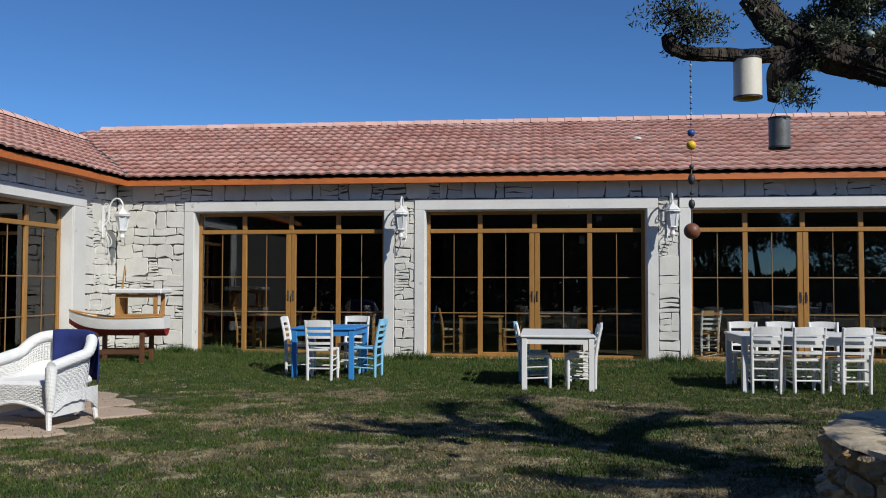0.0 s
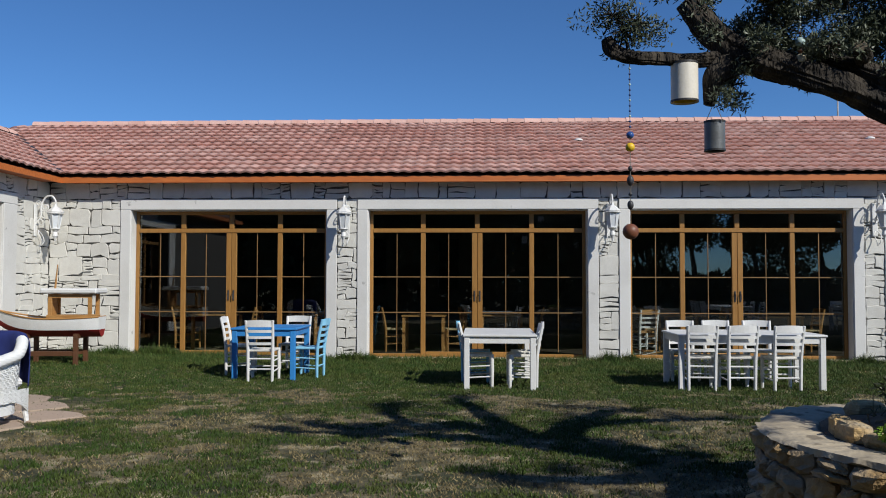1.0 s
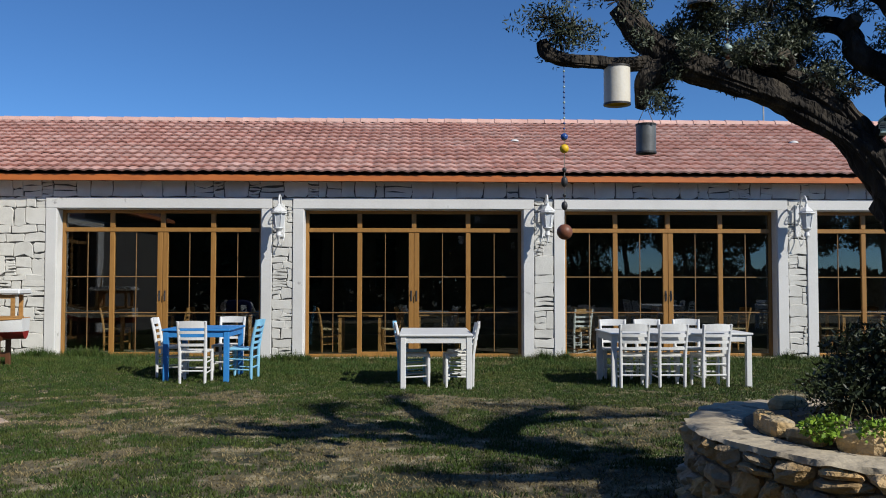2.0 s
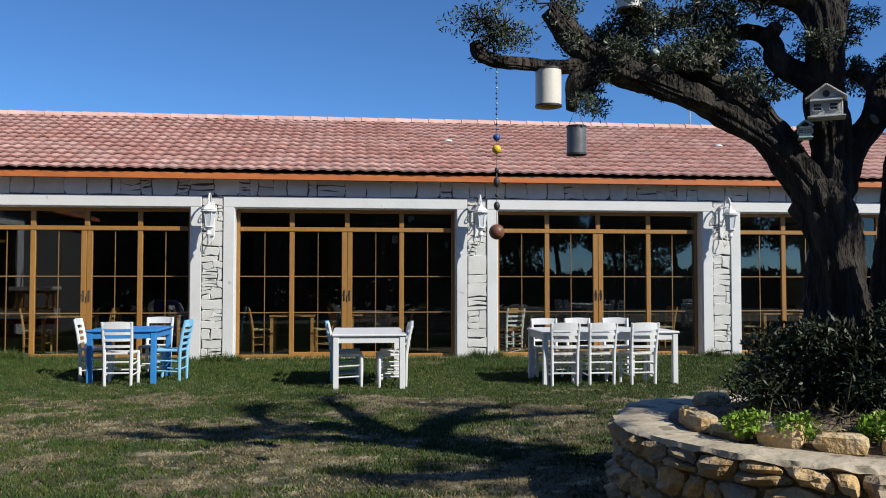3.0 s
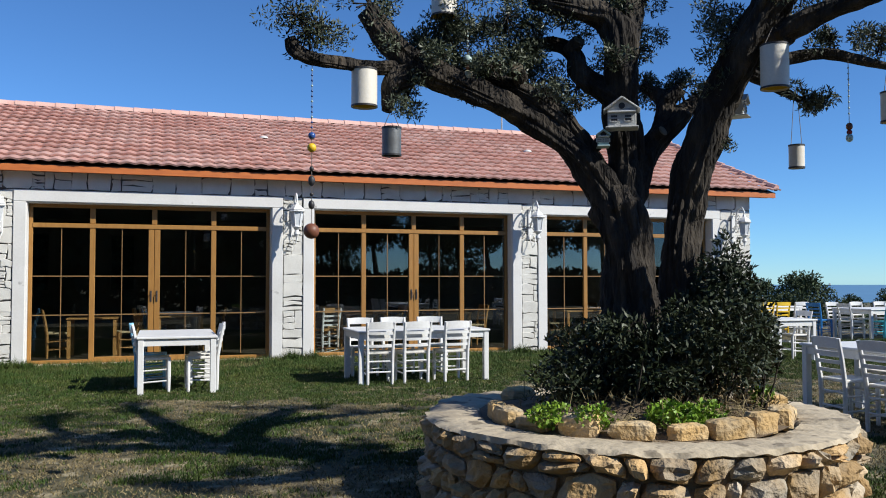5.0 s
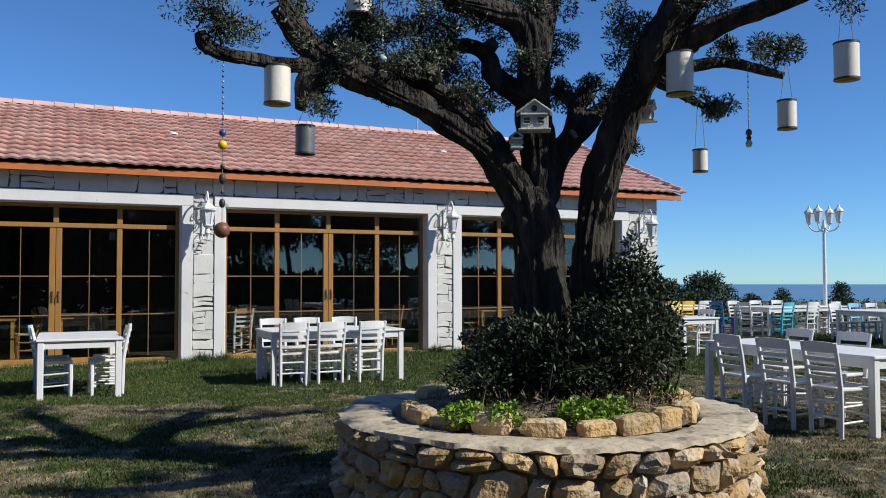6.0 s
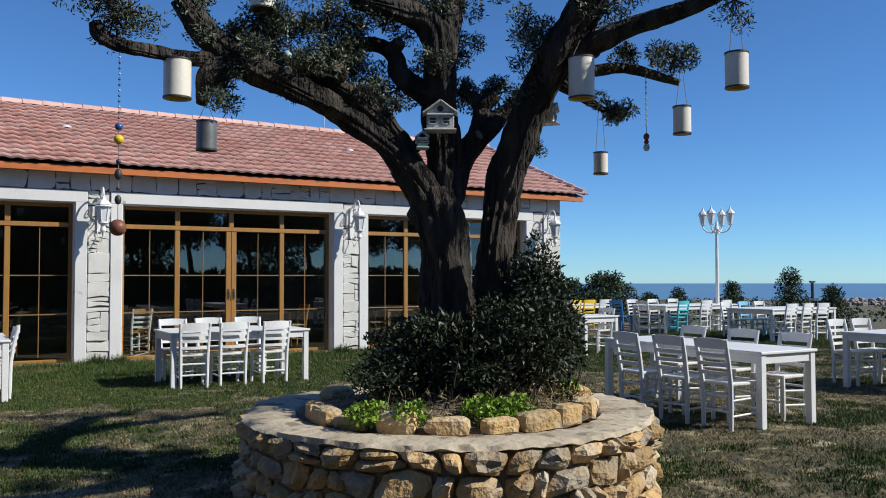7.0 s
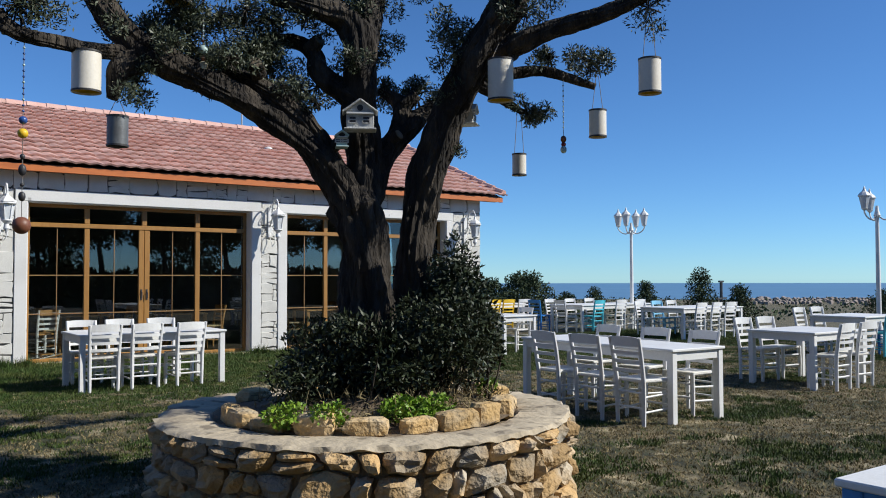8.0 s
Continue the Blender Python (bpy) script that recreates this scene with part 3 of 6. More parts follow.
def lay_tiles(roof, frame_m, columns, rows, keep, near, cast):
    """Tiles on a slope: those near as pieces, the rest joined."""
    kinds = [tile_mesh(k) for k in range(3)]
    meshes = [mesh_of("tile", k, TILE, True, False) for k in kinds]
    rest = Shape()
    rng = random.Random(5)
    count = 0
    for r in range(rows):
        for c in range(columns):
            u, v = c * TW, r * TL
            if not keep(u + TW / 2, v + TL / 2):
                continue
            k = rng.randrange(3)
            m = frame_m @ Matrix.Translation((u + rng.uniform(-0.004, 0.004), v + rng.uniform(-0.008, 0.008), rng.uniform(0, 0.006)))
            if near(u, v) and count < 300:
                count += 1
                ob = part("tile", meshes[k], TILE, roof)
                ob.matrix_basis = m
            else:
                rest.add([m @ Vector(p) for p in kinds[k].v], kinds[k].f)
    if rest.f:
        tagged(part("tile_field", rest, TILE_REST, roof, cast, True, False), kind="stuff")


def build_roof():
    roof = thing("roof_main", label="long pitched roof of weathered pinkish clay tiles", category="roof", kind="structure")
    pitch = math.atan2(RIDGE_Z - EAVE_Z, RIDGE_Y - EAVE_Y)
    slab = Shape()
    ya, za = EAVE_Y + 0.06, EAVE_Z - 0.03
    prof = [(ya, za), (RIDGE_Y, RIDGE_Z - 0.04), (24.7, za), (24.7, za - 0.05), (RIDGE_Y, RIDGE_Z - 0.12), (ya, za - 0.05)]
    x0, x1 = -13.3, VERGE_X
    slab.v = [(x, y, z) for x in (x0, x1) for y, z in prof]
    slab.f = [(i, (i + 1) % 6, 6 + (i + 1) % 6, 6 + i) for i in range(6)] + [(5, 4, 3, 2, 1, 0), (6, 7, 8, 9, 10, 11)]
    part("roof_deck", slab, BROWN, roof)
    m = Matrix.Translation((WEAVE_X - 3.4, EAVE_Y, EAVE_Z)) @ Matrix.Rotation(pitch, 4, "X")
    ux0 = WEAVE_X - 3.4
    slope = math.hypot(RIDGE_Z - EAVE_Z, RIDGE_Y - EAVE_Y)
    rows = int(slope / TL)

    def keep(u, v):
        x, y = ux0 + u, EAVE_Y + v * math.cos(pitch)
        vx = WEAVE_X + (WRIDGE_X - WEAVE_X) * (y - EAVE_Y) / (VALLEY_TOP_Y - EAVE_Y)
        return x > vx - 0.03 and x < VERGE_X
    lay_tiles(roof, m, int((VERGE_X - ux0) / TW) + 1, rows, keep, lambda u, v: v < 5 * TL and 2.0 < ux0 + u + 0 * v < 13.0, "rows of pinkish clay tiles")
    x = -11.0
    while x < VERGE_X:
        rg = Shape()
        ring = []
        for k in range(7):
            t = math.pi * k / 6
            ring.append((math.cos(t) * 0.165, math.sin(t) * 0.125))
        base = len(rg.v)
        for xx, g in ((x, 1.0), (x + 0.42, 0.9)):
            rg.v += [(xx, RIDGE_Y + a * g, RIDGE_Z - 0.015 + b * g) for a, b in ring]
        rg.f += [(base + k, base + k + 1, base + 8 + k, base + 7 + k) for k in range(6)]
        rg.f.append(tuple(base + k for k in range(7)))
        part("ridge_tile", rg, RIDGE, roof, "", True, False)
        x += 0.40
    fa = Shape().box(WEAVE_X - 0.04, VERGE_X, EAVE_Y + 0.012, EAVE_Y + 0.04, EAVE_Z - 0.155, EAVE_Z - 0.04, 0.004)
    part("fascia_board", fa, FASCIA, roof, "orange stained eaves board")
    so = Shape().box(WEAVE_X - 0.04, VERGE_X, EAVE_Y + 0.041, WALL_Y - 0.002, EAVE_Z - 0.13, EAVE_Z - 0.10)
    part("soffit", so, FASCIA, roof)
    gut = Shape().box(WEAVE_X, VERGE_X, EAVE_Y + 0.041, EAVE_Y + 0.10, EAVE_Z - 0.099, EAVE_Z - 0.028)
    part("eaves_gap", gut, BROWN, roof)
    n = 12
    for k in range(n):
        vg = Shape()
        f0, f1 = k / n, (k + 1.08) / n
        p = [Vector((VERGE_X + 0.02, EAVE_Y + (RIDGE_Y - EAVE_Y) * f, EAVE_Z + (RIDGE_Z - EAVE_Z) * f + 0.05)) for f in (f0, f1)]
        vg.tube([p[0] + Vector((0, 0, 0.02)), p[1]], [0.075, 0.062], 8)
        part("verge_tile", vg, RIDGE, roof, "", True)
    bb = Shape().bar((VERGE_X, EAVE_Y + 0.08, EAVE_Z - 0.10), (VERGE_X, RIDGE_Y, RIDGE_Z - 0.10), 0.03, 0.12)
    part("barge_board", bb, FASCIA, roof)
    for x, y in ((2.05, 18.0), (8.15, 18.0)):
        z = EAVE_Z + (y - EAVE_Y) * math.tan(pitch) + 0.06
        part("vent_tile", Shape().lathe([(0.10, -0.03), (0.09, 0.0), (0.05, 0.02), (0.01, 0.028)], 10, (x, y, z)), RENDER, roof, "pale vent tile", True)
    an = Shape().tube([(8.5, 20.4, 5.0), (8.5, 20.4, 6.0)], 0.018, 6)
    tagged(part("antenna_pole", an, GREY_WOOD), "thin grey pole behind the roof ridge", "antenna")

    wing = thing("roof_wing", label="wing roof of weathered pinkish clay tiles", category="roof", kind="structure")
    wp = math.atan2(WRIDGE_Z - EAVE_Z, WEAVE_X - WRIDGE_X)
    # local x along +y, local y up the slope (towards -x)
    basis = Matrix(((0, -math.cos(wp), math.sin(wp)), (1, 0, 0), (0, math.sin(wp), math.cos(wp)))).to_4x4()
    m = Matrix.Translation((WEAVE_X, 9.0, EAVE_Z)) @ basis
    wslope = math.hypot(WRIDGE_Z - EAVE_Z, WEAVE_X - WRIDGE_X)

    def keep_wing(u, v):
        y, d = 9.0 + u, v * math.cos(wp)
        vy = EAVE_Y + (VALLEY_TOP_Y - EAVE_Y) * d / (WEAVE_X - WRIDGE_X)
        return y < vy + 0.02
    lay_tiles(wing, m, 45, int(wslope / TL), keep_wing, lambda u, v: v < 6 * TL and u > 2.8, "rows of pinkish clay tiles")
    deck = Shape()
    e0 = (WEAVE_X - 0.06, EAVE_Z - 0.03)
    prof = [e0, (WRIDGE_X, WRIDGE_Z - 0.04), (-13.9, EAVE_Z - 0.03), (-13.9, EAVE_Z - 0.08), (WRIDGE_X, WRIDGE_Z - 0.12), (e0[0], EAVE_Z - 0.08)]
    rows_y = [(4.6, 4.6, 4.6), (EAVE_Y, VALLEY_TOP_Y, EAVE_Y)]
    for ys in rows_y:
        for k, (x, z) in enumerate(prof):
            deck.v.append((x, ys[0] if k in (0, 5) else ys[1] if k in (1, 4) else ys[2], z))
    deck.f = [(i, (i + 1) % 6, 6 + (i + 1) % 6, 6 + i) for i in range(6)] + [(5, 4, 3, 2, 1, 0), (6, 7, 8, 9, 10, 11)]
    part("roof_deck", deck, BROWN, wing)
    y = 9.0
    while y < VALLEY_TOP_Y:
        rg = Shape()
        base = 0
        for yy, g in ((y, 1.0), (y + 0.42, 0.9)):
            rg.v += [(WRIDGE_X + math.cos(math.pi * k / 6) * 0.165 * g, yy, WRIDGE_Z - 0.015 + math.sin(math.pi * k / 6) * 0.125 * g) for k in range(7)]
        rg.f += [(base + k, base + k + 1, base + 8 + k, base + 7 + k) for k in range(6)]
        part("ridge_tile", rg, RIDGE, wing, "", True, False)
        y += 0.40
    part("fascia_board", Shape().box(WEAVE_X - 0.04, WEAVE_X - 0.012, 4.6, EAVE_Y + 0.011, EAVE_Z - 0.155, EAVE_Z - 0.04, 0.004), FASCIA, wing, "orange stained eaves board")
    part("soffit", Shape().box(WING_X + 0.002, WEAVE_X - 0.041, 4.6, EAVE_Y + 0.01, EAVE_Z - 0.13, EAVE_Z - 0.10), FASCIA, wing)
    part("eaves_gap", Shape().box(WEAVE_X - 0.10, WEAVE_X - 0.041, 4.6, EAVE_Y + 0.029, EAVE_Z - 0.099, EAVE_Z - 0.028), BROWN, wing)
    vb = Shape()
    a, b = Vector((WEAVE_X, EAVE_Y, EAVE_Z + 0.055)), Vector((WRIDGE_X, VALLEY_TOP_Y, WRIDGE_Z + 0.055))
    vb.bar(a, b, 0.10, 0.02)
    part("valley_gutter", vb, DARK, wing, "dark metal valley gutter")


build_roof()


# ---------------------------------------------------------------- outdoor tables and chairs
def build_table(x0, x1, y0, y1, paint, label, group, height=0.76, top_paint=None, turn=0):
    """A plain square-legged table."""
    cx, cy = (x0 + x1) / 2, (y0 + y1) / 2
    t = thing("dining_table", (cx, cy, ground_z(cx, cy)), turn, label, "table", group)
    a, b = (x1 - x0) / 2, (y1 - y0) / 2
    part("tabletop", Shape().box(-a, a, -b, b, height - 0.03, height, 0.006), top_paint or paint, t)
    ap = Shape()
    ap.box(-a + 0.075, a - 0.075, -b + 0.03, -b + 0.052, height - 0.12, height - 0.031)
    ap.box(-a + 0.075, a - 0.075, b - 0.052, b - 0.03, height - 0.12, height - 0.031)
    ap.box(-a + 0.03, -a + 0.052, -b + 0.075, b - 0.075, height - 0.12, height - 0.031)
    ap.box(a - 0.052, a - 0.03, -b + 0.075, b - 0.075, height - 0.12, height - 0.031)
    part("apron", ap, paint, t)
    for sx in (-1, 1):
        for sy in (-1, 1):
            lx, ly = sx * (a - 0.055), sy * (b - 0.055)
            part("leg", Shape().box(lx - 0.037, lx + 0.037, ly - 0.037, ly + 0.037, -0.02, height - 0.031, 0.005), paint, t)
    return t


def build_chair(paint, seat_mat, label, group, name="ladder_back_chair"):
    """A ladder-back tavern chair that faces +y."""
    c = thing(name, label=label, category="chair", group=group)
    for sx in (-1, 1):
        pts = [(sx * 0.175, -0.185, -0.015), (sx * 0.178, -0.185, 0.24), (sx * 0.18, -0.19, 0.45), (sx * 0.187, -0.225, 0.68), (sx * 0.195, -0.27, 0.885)]
        part("rear_post", Shape().tube(pts, [0.021, 0.025, 0.026, 0.024, 0.020], 8), paint, c, "", True)
        part("front_leg", Shape().tube([(sx * 0.195, 0.185, -0.015), (sx * 0.195, 0.187, 0.25), (sx * 0.192, 0.185, 0.465)], [0.021, 0.027, 0.025], 8), paint, c, "", True)
    seat = Shape()
    ring = [(-0.18, -0.18), (0.18, -0.18), (0.205, 0.20), (-0.205, 0.20)]
    for g, z in ((0.96, 0.430), (1.0, 0.440), (1.0, 0.458), (0.95, 0.466), (0.3, 0.458)):
        seat.v += [(x * g, y * g, z) for x, y in ring]
    for k in range(4):
        seat.f += [(4 * k + i, 4 * k + (i + 1) % 4, 4 * k + 4 + (i + 1) % 4, 4 * k + 4 + i) for i in range(4)]
    seat.f += [(3, 2, 1, 0), (16, 17, 18, 19)]
    part("seat", seat, seat_mat, c)
    for z, hgt in ((0.550, 0.038), (0.640, 0.038), (0.730, 0.040), (0.838, 0.092)):
        f = (z - 0.45) / 0.43
        y = -0.192 - 0.078 * f
        s = Shape()
        n = 6
        w = 0.18 + 0.012 * f
        for i in range(n + 1):
            u = -1 + 2 * i / n
            yy = y - 0.022 * (1 - u * u)
            crown = 0.010 * (1 - u * u) if hgt > 0.05 else 0
            s.v += [(u * w, yy - 0.008, z - hgt / 2), (u * w, yy + 0.008, z - hgt / 2),
                    (u * w, yy + 0.006, z + hgt / 2 + crown), (u * w, yy - 0.010, z + hgt / 2 + crown)]
        for i in range(n):
            s.f += [(4 * i + k, 4 * i + (k + 1) % 4, 4 * i + 4 + (k + 1) % 4, 4 * i + 4 + k) for k in range(4)]
        s.f += [(3, 2, 1, 0), (4 * n, 4 * n + 1, 4 * n + 2, 4 * n + 3)]
        part("top_rail" if hgt > 0.05 else "back_slat", s, paint, c)
    for z in (0.14, 0.29):
        for sx in (-1, 1):
            part("stretcher", Shape().tube([(sx * 0.178, -0.185, z), (sx * 0.194, 0.186, z + 0.02)], 0.011, 6), paint, c, "", True)
        part("stretcher", Shape().tube([(-0.176, -0.185, z + 0.04), (0.176, -0.185, z + 0.04)], 0.012, 6), paint, c, "", True)
        part("stretcher", Shape().tube([(-0.194, 0.186, z + 0.05), (0.194, 0.186, z + 0.05)], 0.012, 6), paint, c, "", True)
    return c


LAWN, TERRACE = "chairs on the lawn by the house", "chairs on the terrace"
WHITE_T, BLUE_T = "white painted wooden table standing on grass", "bright blue wooden table standing on grass"
T_LAWN, T_TERR = "tables on the lawn by the house", "tables on the terrace"
build_table(-3.72, -2.74, 12.32, 13.40, BLUE_PAINT, BLUE_T, T_LAWN)
build_table(-0.27, 0.74, 11.52, 13.15, WHITE_PAINT, WHITE_T, T_LAWN)
build_table(2.66, 4.66, 11.66, 12.72, WHITE_PAINT, WHITE_T, T_LAWN)
build_table(6.90, 7.74, 5.50, 7.86, WHITE_PAINT, WHITE_T, T_TERR, turn=-1.5)
build_table(10.50, 11.86, 6.10, 7.12, WHITE_PAINT, WHITE_T, T_TERR)
build_table(10.46, 11.34, 12.36, 13.60, WHITE_PAINT, WHITE_T, T_TERR)
build_table(16.42, 19.40, 16.12, 17.40, WHITE_PAINT, WHITE_T, T_TERR)
build_table(16.50, 18.90, 12.85, 14.20, WHITE_PAINT, WHITE_T, T_TERR)
build_table(15.32, 16.85, 7.90, 9.00, WHITE_PAINT, WHITE_T, T_TERR)
build_table(14.60, 16.60, 18.60, 19.80, WHITE_PAINT, WHITE_T, T_TERR)
build_table(2.98, 4.40, 0.55, 1.70, BLUE_PAINT, "blue table with a white top beside the planter", T_TERR, 0.76, WHITE_PAINT)

CHAIRS = {
    "white": build_chair(WHITE_PAINT, RUSH_WHITE, "white painted ladder-back tavern chair with painted rush seat", LAWN),
    "sky": build_chair(SKY_PAINT, SKY_PAINT, "pale blue ladder-back tavern chair pushed to a table", LAWN),
    "turq": build_chair(TURQ_PAINT, TURQ_PAINT, "turquoise ladder-back tavern chair at a terrace table", TERRACE),
    "deep": build_chair(DEEP_PAINT, DEEP_PAINT, "deep blue ladder-back tavern chair at a terrace table", TERRACE),
    "yellow": build_chair(YELLOW_PAINT, YELLOW_PAINT, "yellow ladder-back tavern chair at a terrace table", TERRACE),
    "pine": build_chair(WOOD, RUSH, "varnished pine dining chair inside the dining room", "chairs inside the dining room", "dining_chair"),
}
# colour, x, y, heading (0 faces +y, 90 faces -x, -90 faces +x, 180 faces -y)
SEATS = [
    ("white", -3.22, 12.30, 2), ("sky", -2.66, 12.86, 84), ("white", -3.05, 13.62, 178), ("white", -3.74, 12.95, -86),
    ("white", -0.06, 11.95, -88), ("sky", -0.10, 12.62, -92), ("white", 0.56, 11.98, 92), ("white", 0.62, 12.60, 86),
    ("white", 2.98, 11.82, -3), ("white", 3.50, 11.82, 2), ("white", 4.10, 11.82, 4), ("white", 3.02, 12.90, 178), ("white", 3.58, 12.90, 182), ("white", 4.16, 12.92, 172),
    ("white", 6.76, 5.80, -92), ("white", 6.74, 6.36, -88), ("white", 6.76, 6.98, -95), ("white", 7.74, 5.98, 88), ("white", 7.80, 6.70, 92), ("white", 7.84, 7.52, 86),
    ("white", 10.88, 6.12, 2), ("white", 11.46, 6.12, -4), ("white", 10.98, 7.24, 180), ("white", 11.56, 7.26, 176),
    ("white", 11.30, 12.95, 90), ("white", 10.90, 13.80, 180),
    ("turq", 16.85, 16.15, 2), ("white", 17.75, 16.16, -2), ("white", 18.50, 16.16, 3), ("white", 16.80, 17.52, 180), ("white", 17.6, 17.52, 180), ("white", 18.4, 17.52, 180),
    ("deep", 16.10, 17.45, -80), ("white", 16.30, 16.60, -90),
    ("white", 16.92, 12.90, 0), ("white", 17.50, 12.90, 4), ("white", 18.10, 12.90, -3), ("white", 16.95, 14.32, 180), ("sky", 17.6, 14.32, 178), ("white", 18.2, 14.32, 182),
    ("turq", 15.95, 7.98, 2), ("white", 15.62, 9.12, 180), ("white", 16.25, 9.12, 176), ("deep", 16.55, 7.98, -4),
    ("yellow", 15.10, 18.45, 0), ("yellow", 15.62, 18.45, -3), ("white", 15.35, 19.90, 180), ("white", 16.20, 18.45, -3), ("white", 16.0, 19.95, 180),
]
used = set()
for kind_, x, y, turn in SEATS:
    m = pose(x, y, ground_z(x, y), 0, 0, turn)
    if kind_ in used:
        ob = copy_thing(CHAIRS[kind_], m)
    else:
        used.add(kind_)
        ob = CHAIRS[kind_]
        ob.matrix_basis = m
    if kind_ in ("white", "sky"):
        tagged(ob, group=LAWN if y > 11 and x < 6 else TERRACE)

# inside the dining room
INSIDE = [(-5.6, 17.6), (-3.9, 17.9), (-1.2, 17.5), (0.4, 17.9), (4.2, 18.0), (6.0, 17.6), (9.2, 17.6), (10.8, 18.2)]
first = True
for i, (x, y) in enumerate(INSIDE):
    t = thing("dining_table", (x, y, 0.03), 0, "plain wooden table inside the dim dining room", "table", "tables inside the dining room")
    part("tabletop", Shape().box(-0.45, 0.45, -0.4, 0.4, 0.72, 0.75, 0.005), WOOD, t)
    for sx in (-1, 1):
        for sy in (-1, 1):
            part("leg", Shape().box(sx * 0.40 - 0.03, sx * 0.40 + 0.03, sy * 0.35 - 0.03, sy * 0.35 + 0.03, 0, 0.719), WOOD, t)
    for dx, turn in ((-0.62, -95), (0.62, 85)):
        m = pose(x + dx, y - 0.05, 0.045, 0, 0, turn + 7 * (i % 3))
        if first:
            first = False
            CHAIRS["pine"].matrix_basis = m
        else:
            copy_thing(CHAIRS["pine"], m)
bent = build_chair(WHITE_PAINT, WOOD, "white-legged chair with a pine back inside the window", "chairs inside the dining room", "dining_chair")
for ob in bent.children:
    if ob.name.startswith("top_rail"):
        ob.data.materials[0] = WOOD
bent.matrix_basis = pose(3.15, 16.75, 0.045, 0, 0, 20)


# ---------------------------------------------------------------- stone planter
PC, PR, PH = Vector((3.20, 5.32, 0)), 1.46, 0.55


def build_planter():
    pl = thing("stone_planter", (PC.x, PC.y, 0), 0, "round raised planter of ochre fieldstone with a cement rim", "planter")
    rng = random.Random(11)
    core = Shape().lathe([(PR - 0.045, -0.05), (PR - 0.045, PH - 0.04), (PR - 0.5, PH - 0.04), (PR - 0.5, -0.05)], 64, closed=True)
    part("mortar_core", core, SANDY, pl)
    rim = Shape()
    n = 320
    prof = [(PR - 0.050, -0.038), (PR - 0.008, -0.024), (PR - 0.034, 0.0), (PR - 0.20, 0.004), (PR - 0.36, -0.008), (PR - 0.40, -0.05)]
    for i in range(n):
        t = 2 * math.pi * i / n
        for k, (r, z) in enumerate(prof):
            w = noise.noise((math.cos(t) * 3, math.sin(t) * 3, k * 0.7))
            q = noise.noise((math.cos(t) * 14, math.sin(t) * 14, k * 1.7))
            rr = r + (0.022 * w + 0.030 * q + 0.012 * noise.noise((math.cos(t) * 34, math.sin(t) * 34, k)) if k < 3 or k > 4 else 0)
            zz = PH + z + 0.012 * w + (0.026 * q if k < 2 else 0.010 * q)
            rim.v.append((rr * math.cos(t), rr * math.sin(t), zz))
    m = len(prof)
    for i in range(n):
        for k in range(m - 1):
            a, b = i * m + k, ((i + 1) % n) * m + k
            rim.f.append((a, b, b + 1, a + 1))
    part("rim", rim, CEMENT, pl, "worn sandy cement rim", True)
    # rough stones in uneven courses
    def bed(row, t):
        """The wandering joint under a course."""
        if row == 0:
            return -0.05
        if row == 4:
            return PH - 0.024
        return row * 0.148 - 0.045 + 0.055 * noise.noise((math.cos(t) * 4.5, math.sin(t) * 4.5, row * 5.3))
    for row in range(4):
        t = rng.uniform(0, 0.2)
        t_end = t + 2 * math.pi
        lean = rng.uniform(-0.03, 0.03)
        first_lean = lean
        while t < t_end - 0.02:
            w = rng.choice((0.09, 0.14, 0.19, 0.25, 0.30)) * rng.uniform(0.85, 1.15) / PR
            if t_end - t - w < 0.08:
                w = t_end - t
            nxt = first_lean if t + w > t_end - 0.02 else rng.uniform(-0.035, 0.035)
            a, b = t, t + w
            if row > 0 and w > 0.14 and rng.random() < 0.25:
                mid = 0.5 + rng.uniform(-0.12, 0.12)
                for v0, v1 in ((0.0, mid), (mid, 1.0)):
                    part("fieldstone", rough_stone(rng, a, b, lean, nxt, bed, row, v0, v1, PR), ROCK, pl)
            else:
                part("fieldstone", rough_stone(rng, a, b, lean, nxt, bed, row, 0.0, 1.0, PR), ROCK, pl)
            lean = nxt
            t += w
    so = Shape()
    rings = [(0.0, 0.16), (0.45, 0.13), (0.8, 0.06), (PR - 0.38, 0.01)]
    k = 28
    for r, zz in rings:
        for i in range(k):
            t = 2 * math.pi * i / k
            so.v.append((r * math.cos(t), r * math.sin(t), PH + zz - 0.02 + 0.03 * noise.noise((r * 3, t * 2, 4)) * (r > 0)))
    for j in range(len(rings) - 1):
        so.f += [(j * k + i, (j + 1) * k + i, (j + 1) * k + (i + 1) % k, j * k + (i + 1) % k) for i in range(k)]
    part("soil", so, EARTH, pl, "dry brown soil", True, False)


